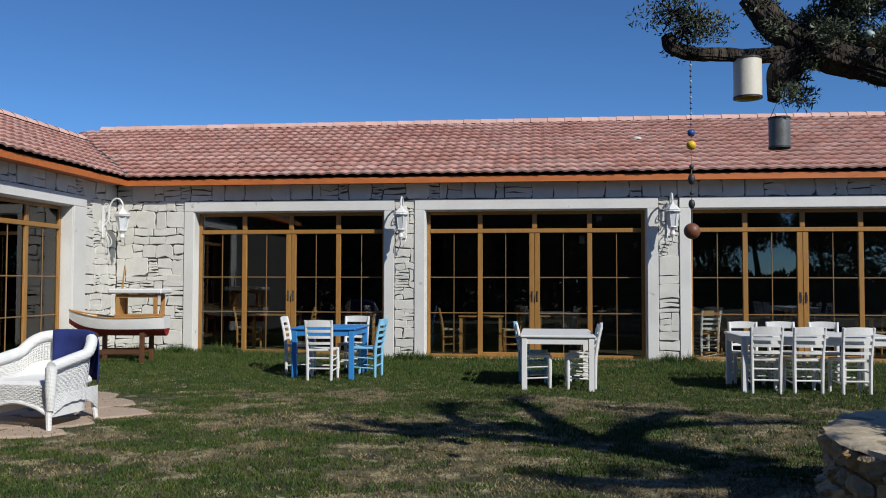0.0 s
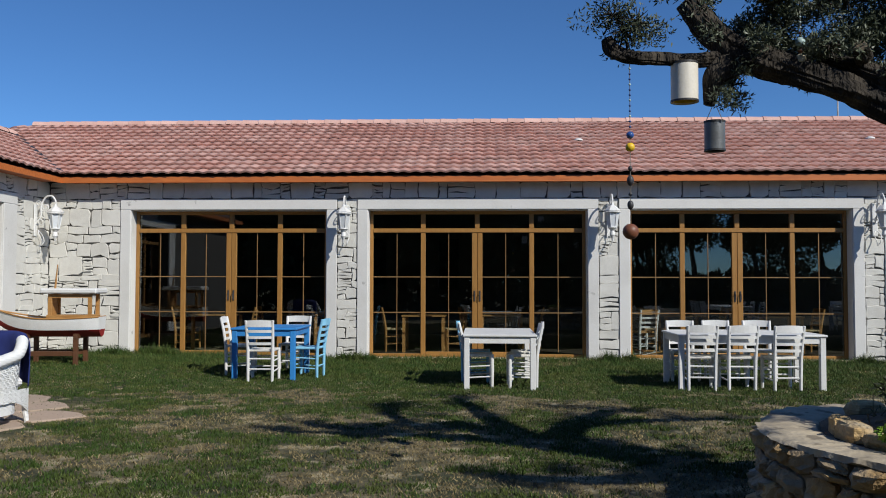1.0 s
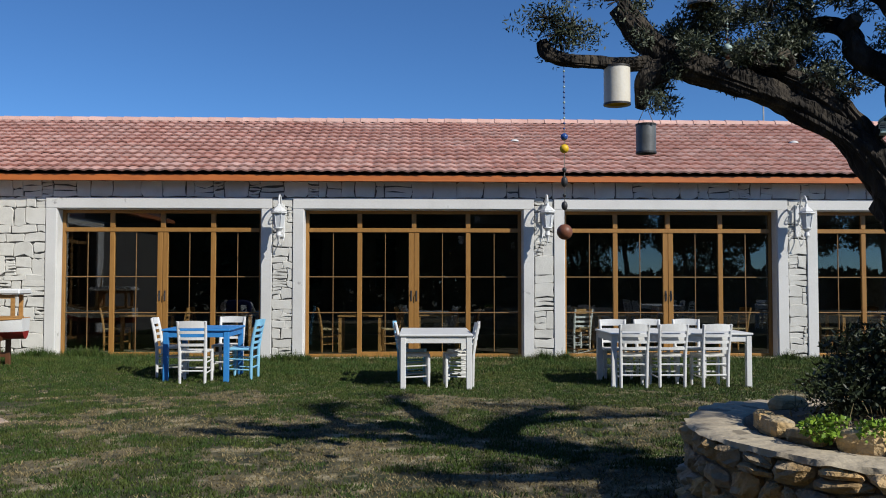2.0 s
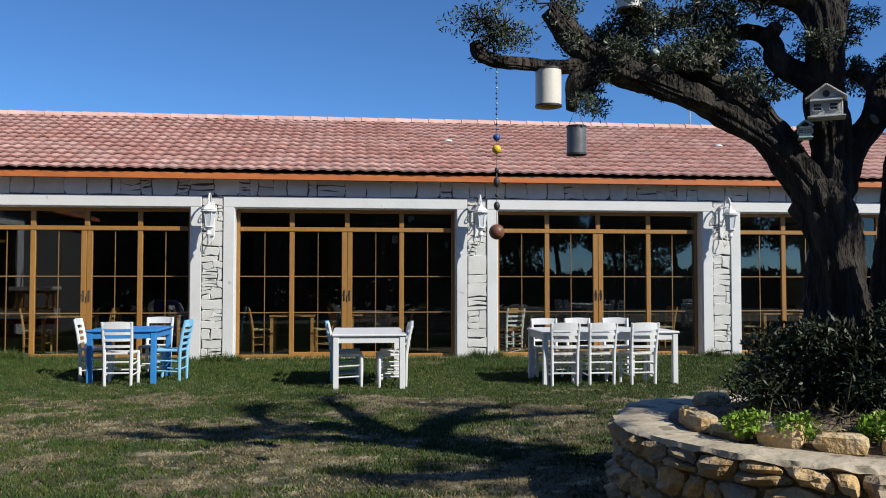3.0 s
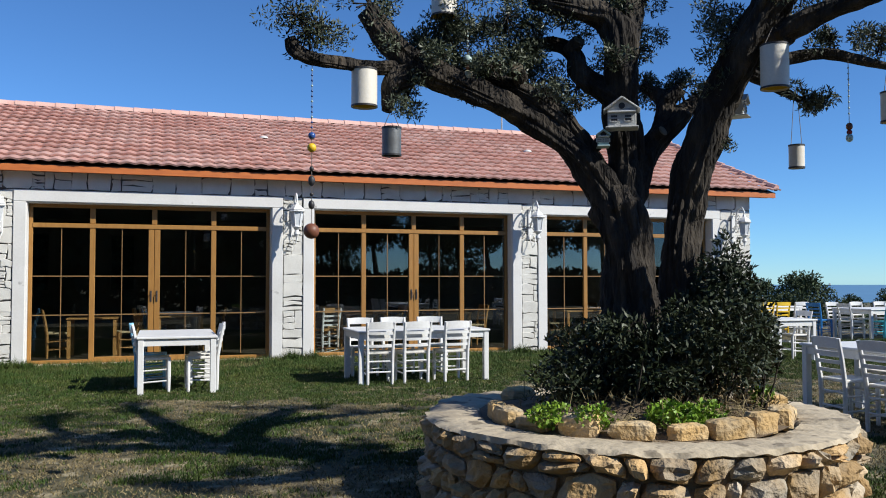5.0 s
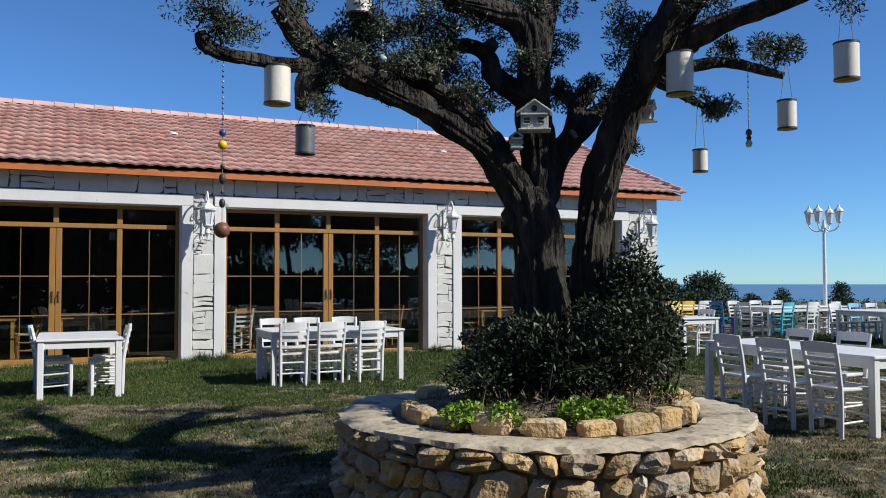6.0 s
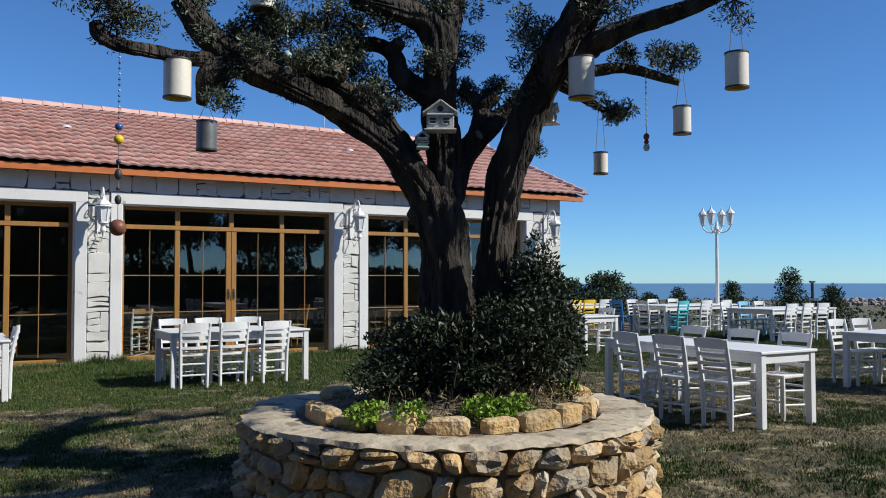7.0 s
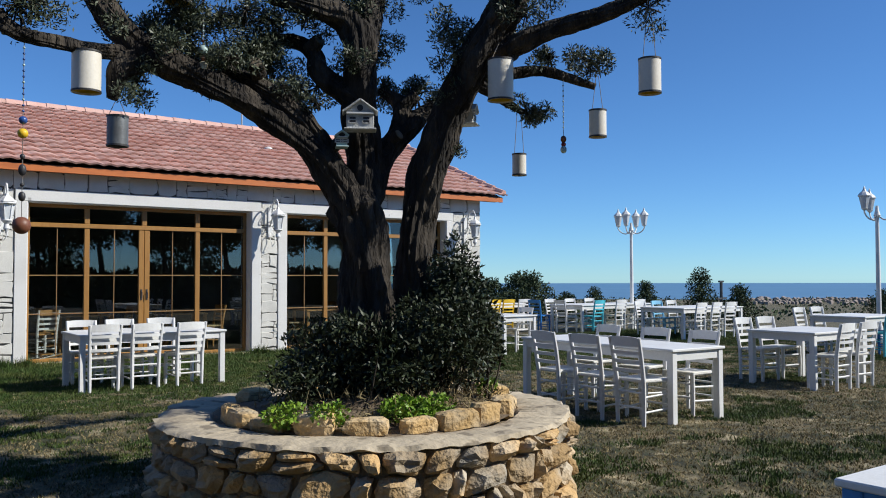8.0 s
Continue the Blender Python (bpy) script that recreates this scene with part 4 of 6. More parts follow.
def rough_stone(rng, t0, t1, lean0, lean1, bed, row, v0, v1, radius):
    """A rough block set in a round wall, between two wandering joints."""
    s = Shape()
    nu, nv = 5, 5
    g = rng.uniform(0.002, 0.007)
    seed = rng.uniform(0, 90)
    bulge = rng.uniform(0.02, 0.07)
    slope = rng.uniform(-0.03, 0.03)
    for j in range(nv):
        for i in range(nu):
            u, v = i / (nu - 1), j / (nv - 1)
            edge = min(1.0, 2.6 * min(u, 1 - u, v, 1 - v)) ** 0.7
            cut = 0.30 * abs(u - 0.5) * abs(v - 0.5) * 2.2
            uu, vv = 0.5 + (u - 0.5) * (1 - cut), v0 + (v1 - v0) * (0.5 + (v - 0.5) * (1 - cut))
            a, b = t0 + lean0 * (vv - 0.5) * 2 + g / radius, t1 + lean1 * (vv - 0.5) * 2 - g / radius
            tt = a + (b - a) * uu
            z0, z1 = bed(row, tt) + g * 0.8, bed(row + 1, tt) - g * 0.8
            zz = z0 + (z1 - z0) * vv + 0.012 * noise.noise((seed, u * 3, v * 3))
            tt += 0.010 * noise.noise((seed + 9, u * 3, v * 3))
            r = radius - 0.03 + (0.012 + bulge * min(1, edge * 1.5)) + slope * (u - 0.5) + 0.048 * noise.noise((seed + 3, u * 2.4, v * 2.4)) * min(1, edge + 0.35) + 0.012 * noise.noise((seed + 5, u * 6, v * 6))
            s.v.append((r * math.cos(tt), r * math.sin(tt), zz))
    k = nu * nv
    outer = [i for i in range(nu)] + [(j + 1) * nu - 1 for j in range(1, nv)] + [k - 2 - i for i in range(nu - 1)] + [nu * j for j in range(nv - 2, 0, -1)]
    for i in outer:
        x, y, z = s.v[i]
        f = (radius - 0.09) / math.hypot(x, y)
        s.v.append((x * f, y * f, z))
    for j in range(nv - 1):
        for i in range(nu - 1):
            a = j * nu + i
            s.f.append((a, a + 1, a + nu + 1, a + nu))
    n = len(outer)
    for i in range(n):
        s.f.append((outer[i], k + i, k + (i + 1) % n, outer[(i + 1) % n]))
    return s


build_planter()


def build_border_stones():
    """Loose stones round the bed inside the rim."""
    rng = random.Random(21)
    spots = [(-0.98, 0.12, 0.16), (-1.00, -0.12, 0.20), (-0.92, -0.40, 0.22), (-0.76, -0.66, 0.22), (-0.52, -0.86, 0.21), (-0.22, -0.98, 0.17),
             (0.06, -1.00, 0.22), (0.34, -0.94, 0.21), (0.62, -0.78, 0.18), (0.84, -0.55, 0.20), (0.97, -0.28, 0.21), (1.02, 0.02, 0.2), (0.92, 0.38, 0.2), (0.62, 0.75, 0.22), (0.1, 0.98, 0.22), (-0.5, 0.85, 0.22)]
    for x, y, w in spots:
        s = Shape()
        seed = rng.uniform(0, 50)
        a, b, c = w * rng.uniform(0.92, 1.2), w * rng.uniform(0.42, 0.6), rng.uniform(0.045, 0.078)
        turn = math.atan2(y, x) + math.pi / 2 + rng.uniform(-0.2, 0.2)
        nu, nv = 10, 6
        for j in range(nv + 1):
            ph = -math.pi / 2 + math.pi * j / nv
            for i in range(nu):
                t = 2 * math.pi * i / nu
                cx, cy, cz = math.cos(ph) * math.cos(t), math.cos(ph) * math.sin(t), math.sin(ph)
                # boxy rounding
                q = [math.copysign(abs(v) ** 0.5, v) for v in (cx, cy, cz)]
                d = 1 + 0.22 * noise.noise((q[0] * 1.3 + seed, q[1] * 1.3, q[2] * 1.3)) + 0.08 * noise.noise((q[0] * 4 + seed, q[1] * 4, q[2] * 4))
                px, py, pz = q[0] * a * 0.62 * d, q[1] * b * 0.75 * d, q[2] * c * d
                s.v.append((px * math.cos(turn) - py * math.sin(turn), px * math.sin(turn) + py * math.cos(turn), pz))
        for j in range(nv):
            s.f += [(j * nu + i, j * nu + (i + 1) % nu, (j + 1) * nu + (i + 1) % nu, (j + 1) * nu + i) for i in range(nu)]
        ob = part("border_stone", s, OCHRE)
        ob.matrix_basis = pose(PC.x + x, PC.y + y, PH + c * 0.62)
        tagged(ob, "rough ochre stone edging the planter bed", "stone", "stones edging the bed")


build_border_stones()


# ---------------------------------------------------------------- leaves
def leaf_cloud(s, rng, centre, radii, count, length, width, droop=0.0, hollow=0.0):
    """Small pointed leaves scattered through an uneven clump."""
    cx, cy, cz = centre
    for _ in range(count):
        while True:
            p = Vector((rng.uniform(-1, 1), rng.uniform(-1, 1), rng.uniform(-1, 1)))
            if hollow < p.length < 1 and noise.noise((p.x * 1.7 + cx * 3, p.y * 1.7 + cy * 3, p.z * 1.7 + cz * 3)) > -0.12 - 0.35 * (1 - p.length):
                break
        o = Vector((cx + p.x * radii[0], cy + p.y * radii[1], cz + p.z * radii[2]))
        d = (p * 0.35 + Vector((rng.gauss(0, 0.6), rng.gauss(0, 0.6), rng.gauss(0.15 - droop, 0.6)))).normalized()
        side = d.cross(Vector((rng.gauss(0, 1), rng.gauss(0, 1), rng.gauss(0, 1)))).normalized()
        k = length * rng.uniform(0.6, 1.25)
        w = width * rng.uniform(0.7, 1.2)
        a, b, c, e = o, o + d * k * 0.45 + side * w / 2, o + d * k, o + d * k * 0.45 - side * w / 2
        n = len(s.v)
        s.v += [tuple(a), tuple(b), tuple(c), tuple(e)]
        s.f.append((n, n + 1, n + 2, n + 3))


def build_olive():
    tree = thing("olive_tree", (PC.x, PC.y, PH), 0, "old pruned olive tree in the planter, twisting limbs coloured dark for shade", "tree")
    base = Vector((PC.x, PC.y, PH))

    def limb(name, pts, radii, seed, n=12):
        line = curve_through([Vector(p) - base for p in pts], 10)
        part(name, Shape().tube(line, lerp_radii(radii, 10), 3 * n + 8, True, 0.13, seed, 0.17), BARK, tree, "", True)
    limb("trunk", [(3.25, 5.28, 0.50), (3.21, 5.29, 1.05), (3.19, 5.30, 1.37), (3.17, 5.31, 1.74), (3.12, 5.34, 2.00), (3.11, 5.36, 2.13)], [0.30, 0.22, 0.18, 0.165, 0.175, 0.13], 1, 16)
    limb("trunk", [(3.66, 5.30, 0.50), (3.60, 5.28, 1.03), (3.59, 5.29, 1.54), (3.62, 5.26, 1.96), (3.68, 5.17, 2.39), (3.78, 5.03, 2.80), (3.89, 4.82, 3.18), (4.00, 4.66, 3.47), (4.10, 4.50, 3.75)],
         [0.22, 0.155, 0.125, 0.128, 0.130, 0.120, 0.132, 0.115, 0.085], 2, 14)
    limb("limb", [(3.10, 5.35, 2.00), (2.98, 5.39, 2.18), (2.81, 5.44, 2.41), (2.54, 5.53, 2.61), (2.29, 5.53, 2.735), (1.99, 5.59, 2.87), (1.70, 5.63, 2.97), (1.50, 5.69, 3.17), (1.37, 5.72, 3.36)],
         [0.15, 0.115, 0.090, 0.082, 0.085, 0.095, 0.10, 0.085, 0.07], 3)
    limb("limb", [(1.74, 5.63, 2.96), (1.54, 5.63, 2.85), (1.49, 5.64, 2.64)], [0.09, 0.075, 0.035], 4, 9)
    limb("limb", [(1.66, 5.66, 2.96), (1.35, 5.62, 2.94), (1.15, 5.62, 2.95), (0.96, 5.60, 2.96), (0.86, 5.62, 3.01), (0.82, 5.62, 3.09)], [0.055, 0.045, 0.042, 0.044, 0.045, 0.035], 5, 9)
    limb("limb", [(3.06, 5.36, 2.05), (2.95, 5.43, 2.31), (2.85, 5.47, 2.50), (2.72, 5.50, 2.66), (2.48, 5.56, 2.82), (2.22, 5.62, 2.94)], [0.13, 0.092, 0.088, 0.085, 0.070, 0.045], 6, 12)
    limb("limb", [(2.78, 5.50, 2.60), (2.73, 5.65, 2.76), (2.65, 5.85, 2.92), (2.45, 6.00, 3.06)], [0.075, 0.070, 0.060, 0.035], 20, 10)
    limb("limb", [(3.16, 5.35, 2.00), (3.21, 5.39, 2.30), (3.20, 5.43, 2.71), (3.19, 5.41, 3.08), (3.14, 5.44, 3.37), (2.91, 5.52, 3.47), (2.58, 5.63, 3.54)], [0.15, 0.128, 0.130, 0.118, 0.105, 0.085, 0.06], 7)
    limb("limb", [(3.21, 5.41, 3.10), (3.31, 5.47, 3.51), (3.44, 5.51, 3.85)], [0.11, 0.10, 0.07], 8, 10)
    limb("limb", [(3.16, 5.42, 2.80), (2.97, 5.60, 3.00), (2.95, 5.68, 3.17), (2.86, 5.81, 3.28), (2.66, 5.90, 3.30)], [0.085, 0.07, 0.065, 0.055, 0.03], 9, 9)
    limb("limb", [(3.20, 5.34, 2.05), (3.30, 5.36, 2.25), (3.44, 5.39, 2.48), (3.66, 5.36, 2.69), (3.82, 5.38, 2.84)], [0.11, 0.095, 0.085, 0.075, 0.04], 10, 10)
    limb("limb", [(3.47, 5.38, 2.50), (3.57, 5.42, 2.80), (3.48, 5.58, 2.95)], [0.075, 0.065, 0.03], 11, 9)
    limb("limb", [(3.88, 4.83, 3.10), (4.00, 4.70, 3.16), (4.12, 4.55, 3.22), (4.26, 4.35, 3.29), (4.45, 4.09, 3.36), (4.63, 3.80, 3.47)], [0.085, 0.08, 0.07, 0.062, 0.055, 0.035], 12, 9)
    limb("limb", [(3.85, 4.90, 3.04), (4.02, 4.87, 3.03), (4.18, 4.84, 3.03), (4.42, 4.75, 3.07), (4.61, 4.64, 3.01), (4.78, 4.55, 2.96)], [0.06, 0.055, 0.045, 0.038, 0.034, 0.025], 13, 8)
    limb("limb", [(3.84, 4.92, 2.98), (4.00, 4.94, 2.93), (4.19, 4.96, 2.86), (4.38, 4.93, 2.77)], [0.06, 0.055, 0.042, 0.02], 14, 8)
    limb("limb", [(4.07, 4.55, 3.68), (4.24, 5.00, 4.25), (4.34, 5.60, 4.65), (4.43, 6.20, 5.00)], [0.11, 0.11, 0.09, 0.05], 15, 8)
    limb("limb", [(4.06, 4.56, 3.65), (4.85, 5.00, 4.15), (5.80, 5.60, 4.60)], [0.12, 0.12, 0.08], 16, 8)
    limb("limb", [(4.85, 5.00, 4.15), (5.90, 5.15, 4.40), (7.00, 5.20, 4.60)], [0.09, 0.08, 0.05], 16, 8)
    limb("limb", [(4.60, 3.84, 3.45), (4.88, 3.30, 3.72), (5.02, 2.95, 3.98), (4.80, 2.60, 4.22), (4.36, 2.52, 4.48)], [0.06, 0.10, 0.11, 0.10, 0.06], 19, 8)
    limb("limb", [(2.62, 5.62, 3.53), (2.72, 5.85, 3.90), (2.90, 6.10, 4.20)], [0.08, 0.07, 0.04], 18, 8)
    for k, (p, d, r) in enumerate([((3.60, 5.37, 2.84), (0.55, -0.5, 0.6), 0.050), ((2.40, 5.46, 2.93), (-0.5, -0.8, 0.35), 0.045), ((2.94, 5.66, 3.22), (0.2, -0.8, 0.5), 0.050), ((3.43, 5.34, 2.52), (0.3, -0.9, 0.5), 0.042), ((2.98, 5.36, 2.46), (0.1, -0.9, 0.5), 0.036), ((4.02, 4.68, 3.10), (0.8, 0.1, 0.4), 0.040)]):
        p, d = Vector(p) - base, Vector(d).normalized()
        stub = part("stub", Shape().tube([p - d * 0.05, p + d * 0.03, p + d * 0.075], [r * 1.25, r * 1.08, r], 12, True, 0.12, 30 + k), BARK, tree, "", True)
        part("cut_face", Shape().tube([p + d * 0.076, p + d * 0.082], [r * 0.92, r * 0.86], 12), CUT, stub, "pale sawn wood")
    crown = Shape()
    rng = random.Random(3)
    clumps = [((0.93, 5.60, 3.13), 0.21, 170), ((0.86, 5.60, 3.22), 0.19, 110), ((1.02, 5.61, 3.18), 0.18, 90), ((1.64, 5.66, 2.76), 0.15, 260), ((1.55, 5.72, 3.12), 0.16, 180), ((1.80, 5.78, 3.14), 0.22, 420), ((2.00, 5.72, 3.16), 0.21, 420),
              ((2.25, 5.78, 3.08), 0.22, 420), ((2.48, 5.85, 3.10), 0.22, 420), ((2.72, 5.95, 3.12), 0.20, 340), ((2.60, 5.70, 3.36), 0.20, 300), ((2.90, 5.68, 3.46), 0.18, 260),
              ((3.26, 5.52, 3.42), 0.21, 460), ((3.36, 5.46, 3.18), 0.15, 240), ((3.42, 5.50, 3.66), 0.22, 300), ((3.00, 5.72, 2.92), 0.16, 220), ((2.86, 5.86, 2.98), 0.18, 260),
              ((3.52, 5.58, 2.96), 0.15, 240), ((3.72, 5.44, 2.90), 0.16, 260), ((3.86, 5.38, 2.86), 0.14, 200), ((3.70, 5.02, 3.34), 0.17, 300), ((3.80, 5.02, 3.16), 0.14, 160),
              ((4.74, 4.56, 3.13), 0.17, 340), ((4.40, 4.92, 2.78), 0.14, 260), ((3.86, 5.10, 2.46), 0.08, 50), ((4.58, 3.86, 3.34), 0.16, 160), ((4.46, 4.72, 3.16), 0.12, 130),
              ((3.98, 4.76, 3.42), 0.16, 200), ((4.12, 4.60, 3.42), 0.16, 160), ((1.38, 5.74, 3.40), 0.2, 260), ((2.2, 5.62, 3.30), 0.16, 160), ((2.55, 5.60, 2.86), 0.12, 110), ((4.06, 4.98, 2.98), 0.1, 110),
              ((4.43, 6.20, 5.00), 0.24, 260), ((4.28, 5.25, 4.45), 0.2, 220), ((5.80, 5.60, 4.60), 0.36, 800), ((6.40, 5.30, 4.50), 0.2, 220), ((4.36, 5.85, 4.82), 0.22, 260), ((4.90, 5.05, 4.30), 0.22, 220), ((7.0, 5.2, 4.60), 0.22, 220), ((5.4, 5.3, 4.45), 0.22, 260), ((2.92, 6.08, 4.20), 0.34, 760), ((3.15, 6.15, 4.28), 0.28, 420), ((2.70, 5.9, 3.95), 0.18, 160),
              ((5.00, 2.95, 4.02), 0.28, 420), ((4.72, 2.58, 4.28), 0.32, 700), ((4.38, 2.50, 4.50), 0.30, 600), ((4.92, 3.30, 3.86), 0.20, 200),
              ((6.10, 5.55, 4.62), 0.28, 420), ((5.10, 5.10, 4.36), 0.24, 300), ((4.50, 6.35, 5.06), 0.22, 260),
              ((2.12, 5.66, 3.02), 0.18, 260), ((2.62, 5.78, 3.24), 0.18, 260), ((1.92, 5.64, 3.34), 0.18, 220), ((2.40, 5.66, 3.38), 0.18, 220), ((3.10, 5.56, 3.60), 0.2, 240),
              ((2.20, 5.46, 2.96), 0.12, 120), ((1.82, 5.50, 3.06), 0.13, 130), ((2.58, 5.42, 2.82), 0.11, 90), ((2.80, 5.36, 2.72), 0.09, 50), ((3.06, 5.28, 3.06), 0.12, 100), ((3.70, 4.98, 2.92), 0.10, 60)]
    for c, r, n in clumps:
        sub_c = [Vector(c) + Vector((rng.gauss(0, r * 0.55), rng.gauss(0, r * 0.55), rng.gauss(0, r * 0.42))) for _ in range(5)]
        for q in sub_c:
            leaf_cloud(crown, rng, q - base, (r * 0.62, r * 0.62, r * 0.5), int(n * 1.05), 0.037, 0.0115)
    part("crown", crown, OLIVE, tree, "small grey-green olive leaves in loose clumps", False, False)
    tw = Shape()
    for c, r, n in clumps:
        for _ in range(10):
            d = Vector((rng.gauss(0, 1), rng.gauss(0, 1), rng.gauss(0.3, 1))).normalized()
            p = Vector(c) - base
            tw.tube([p - d * r * 0.6, p + d * r * 0.2 + Vector((0, 0, 0.02)), p + d * r * 0.65], [0.006, 0.004, 0.002], 4, False)
    tagged(part("twig_growth", tw, BARK, tree, "", False, False), kind="stuff")


build_olive()


def build_planting():
    rng = random.Random(8)
    bush = thing("evergreen_shrub", (PC.x + 0.25, PC.y - 0.25, PH), 0, "dense dark evergreen shrub round the olive trunk", "shrub")
    o = Vector((PC.x + 0.25, PC.y - 0.25, PH))
    lv = Shape()
    for c, r, n in [((3.60, 4.92, 1.10), (0.42, 0.38, 0.36), 2600), ((3.78, 4.98, 1.36), (0.24, 0.22, 0.26), 900), ((3.30, 4.98, 0.92), (0.44, 0.34, 0.26), 2000),
                    ((2.86, 5.30, 0.92), (0.36, 0.34, 0.28), 1500), ((3.84, 5.02, 0.95), (0.30, 0.32, 0.28), 1400), ((3.66, 5.00, 1.52), (0.14, 0.14, 0.16), 260),
                    ((3.92, 5.06, 1.50), (0.10, 0.10, 0.24), 200), ((2.95, 5.1, 1.12), (0.2, 0.2, 0.16), 350), ((3.4, 5.6, 0.95), (0.5, 0.4, 0.3), 900),
                    ((2.62, 5.22, 0.80), (0.26, 0.26, 0.18), 600), ((3.74, 4.96, 1.62), (0.10, 0.10, 0.20), 160), ((3.98, 4.98, 1.12), (0.17, 0.18, 0.22), 420)]:
        leaf_cloud(lv, rng, Vector(c) - o, r, int(n * 1.9), 0.050, 0.019)
    part("foliage", lv, SHRUB, bush, "", False, False)
    st = Shape()
    for _ in range(46):
        a = rng.uniform(0, 6.28)
        p = Vector((rng.uniform(-0.75, 0.55), rng.uniform(-0.25, 0.4), -0.02))
        q = p + Vector((math.cos(a) * 0.15, math.sin(a) * 0.15, rng.uniform(0.35, 0.75)))
        st.tube([p, (p + q) / 2 + Vector((0.03, 0, 0)), q], [0.010, 0.007, 0.003], 5, False)
    tagged(part("stem_growth", st, BARK, bush, "", False, False), kind="stuff")
    for x, y, r in [(2.30, 4.78, 0.15), (2.52, 4.62, 0.15), (2.98, 4.50, 0.17), (3.22, 4.52, 0.16), (4.08, 5.02, 0.11), (3.02, 4.62, 0.14)]:
        h_ = thing("herb_clump", (x, y, PH + 0.05), 0, "fresh green leafy herb growing in the bed", "plant", "herbs in the planter bed")
        s = Shape()
        leaf_cloud(s, rng, (0, 0, 0.055), (r, r * 0.8, 0.075), int(3200 * r), 0.030, 0.024)
        for _ in range(14):
            a = rng.uniform(0, 6.28)
            s.tube([(0, 0, -0.03), (math.cos(a) * r * 0.7, math.sin(a) * r * 0.6, 0.07)], [0.003, 0.002], 4, False)
        part("leaves", s, HERB, h_, "", False, False)
    s = Shape()
    for _ in range(420):
        a, r = rng.uniform(0, 6.28), 0.85 * math.sqrt(rng.random())
        p = Vector((PC.x + r * math.cos(a), PC.y + r * math.sin(a) - 0.1, PH + 0.03))
        d = Vector((rng.gauss(0, 1), rng.gauss(0, 1), abs(rng.gauss(0, 0.6)))).normalized() * rng.uniform(0.06, 0.24)
        s.tube([p, p + d * 0.5 + Vector((0, 0, 0.03)), p + d], [0.004, 0.003, 0.0015], 4, False)
    leaf_cloud(s, rng, (PC.x + 0.05, PC.y - 0.45, PH + 0.08), (0.85, 0.4, 0.10), 1500, 0.07, 0.008)
    tagged(part("dry_twigs", s, STRAW, fix=False), "dry straw and twigs lying on the soil", "twigs", kind="stuff")


build_planting()


# ---------------------------------------------------------------- things hung in the tree
def build_can(at, radius, height, up, label, grey=False):
    c = thing("hanging_can", at, 0, label, "lantern", "cans hung in the olive tree")
    mat = TIN if grey else CAN
    t = 0.004
    part("can_body", Shape().lathe([(radius, 0), (radius, height), (radius - t, height), (radius - t, 0)], 28, closed=True), mat, c, "", True)
    part("lining", Shape().lathe([(radius - t - 0.001, 0.012), (radius - t - 0.001, height - 0.02), (0.004, height - 0.02), (0.004, height - 0.024), (radius - t - 0.004, height - 0.024), (radius - t - 0.004, 0.012)], 28, closed=True),
         DARK if grey else CAN_IN, c, "yellow inner lining" if not grey else "", True)
    for z in (0.0, height - 0.012):
        part("edge_band", Shape().lathe([(radius + 0.003, z), (radius + 0.003, z + 0.012), (radius - 0.002, z + 0.012), (radius - 0.002, z)], 28, closed=True), DARK, c, "dark rolled edge", True)
    cd = Shape()
    for sx in (-1, 1):
        cd.tube([(sx * radius * 0.9, 0, height - 0.01), (sx * 0.012, 0, height + up)], 0.0025, 5)
    part("cord", cd, CORD, c)


WC = "white enamelled can with yellow inside hung from a branch"
build_can((1.328, 5.630, 2.66), 0.088, 0.262, 0.04, WC)
build_can((1.854, 5.482, 3.29), 0.088, 0.262, 0.30, WC)
build_can((3.922, 4.660, 2.76), 0.092, 0.300, 0.12, WC)
build_can((4.682, 5.325, 2.34), 0.058, 0.185, 0.45, "small white can hung on a thin cord")
build_can((4.508, 3.789, 2.73), 0.075, 0.240, 0.40, WC)
build_can((4.712, 4.462, 2.545), 0.065, 0.210, 0.26, "white can with a dark opening hung from a branch tip")
build_can((1.522, 5.633, 2.335), 0.066, 0.200, 0.10, "dull grey tin can hung from the limb stub", True)


def build_string(x, y, top, items, label):
    """A cord with beads: items are rows of height, radius, material, stretch."""
    s_ = thing("bead_string", (x, y, top), 0, label, "ornament", "bead strings hung in the olive tree")
    low = min(z for z, *_ in items)
    part("cord", Shape().tube([(0, 0, 0), (0, 0, low - top)], 0.0025, 5), CORD, s_)
    for z, r, mat, k in items:
        prof = [(r * math.sin(math.pi * i / 8) + 0.001, -r * k * math.cos(math.pi * i / 8)) for i in range(9)]
        part("bead", Shape().lathe(prof, 12, (0, 0, z - top)), mat, s_, "", True)


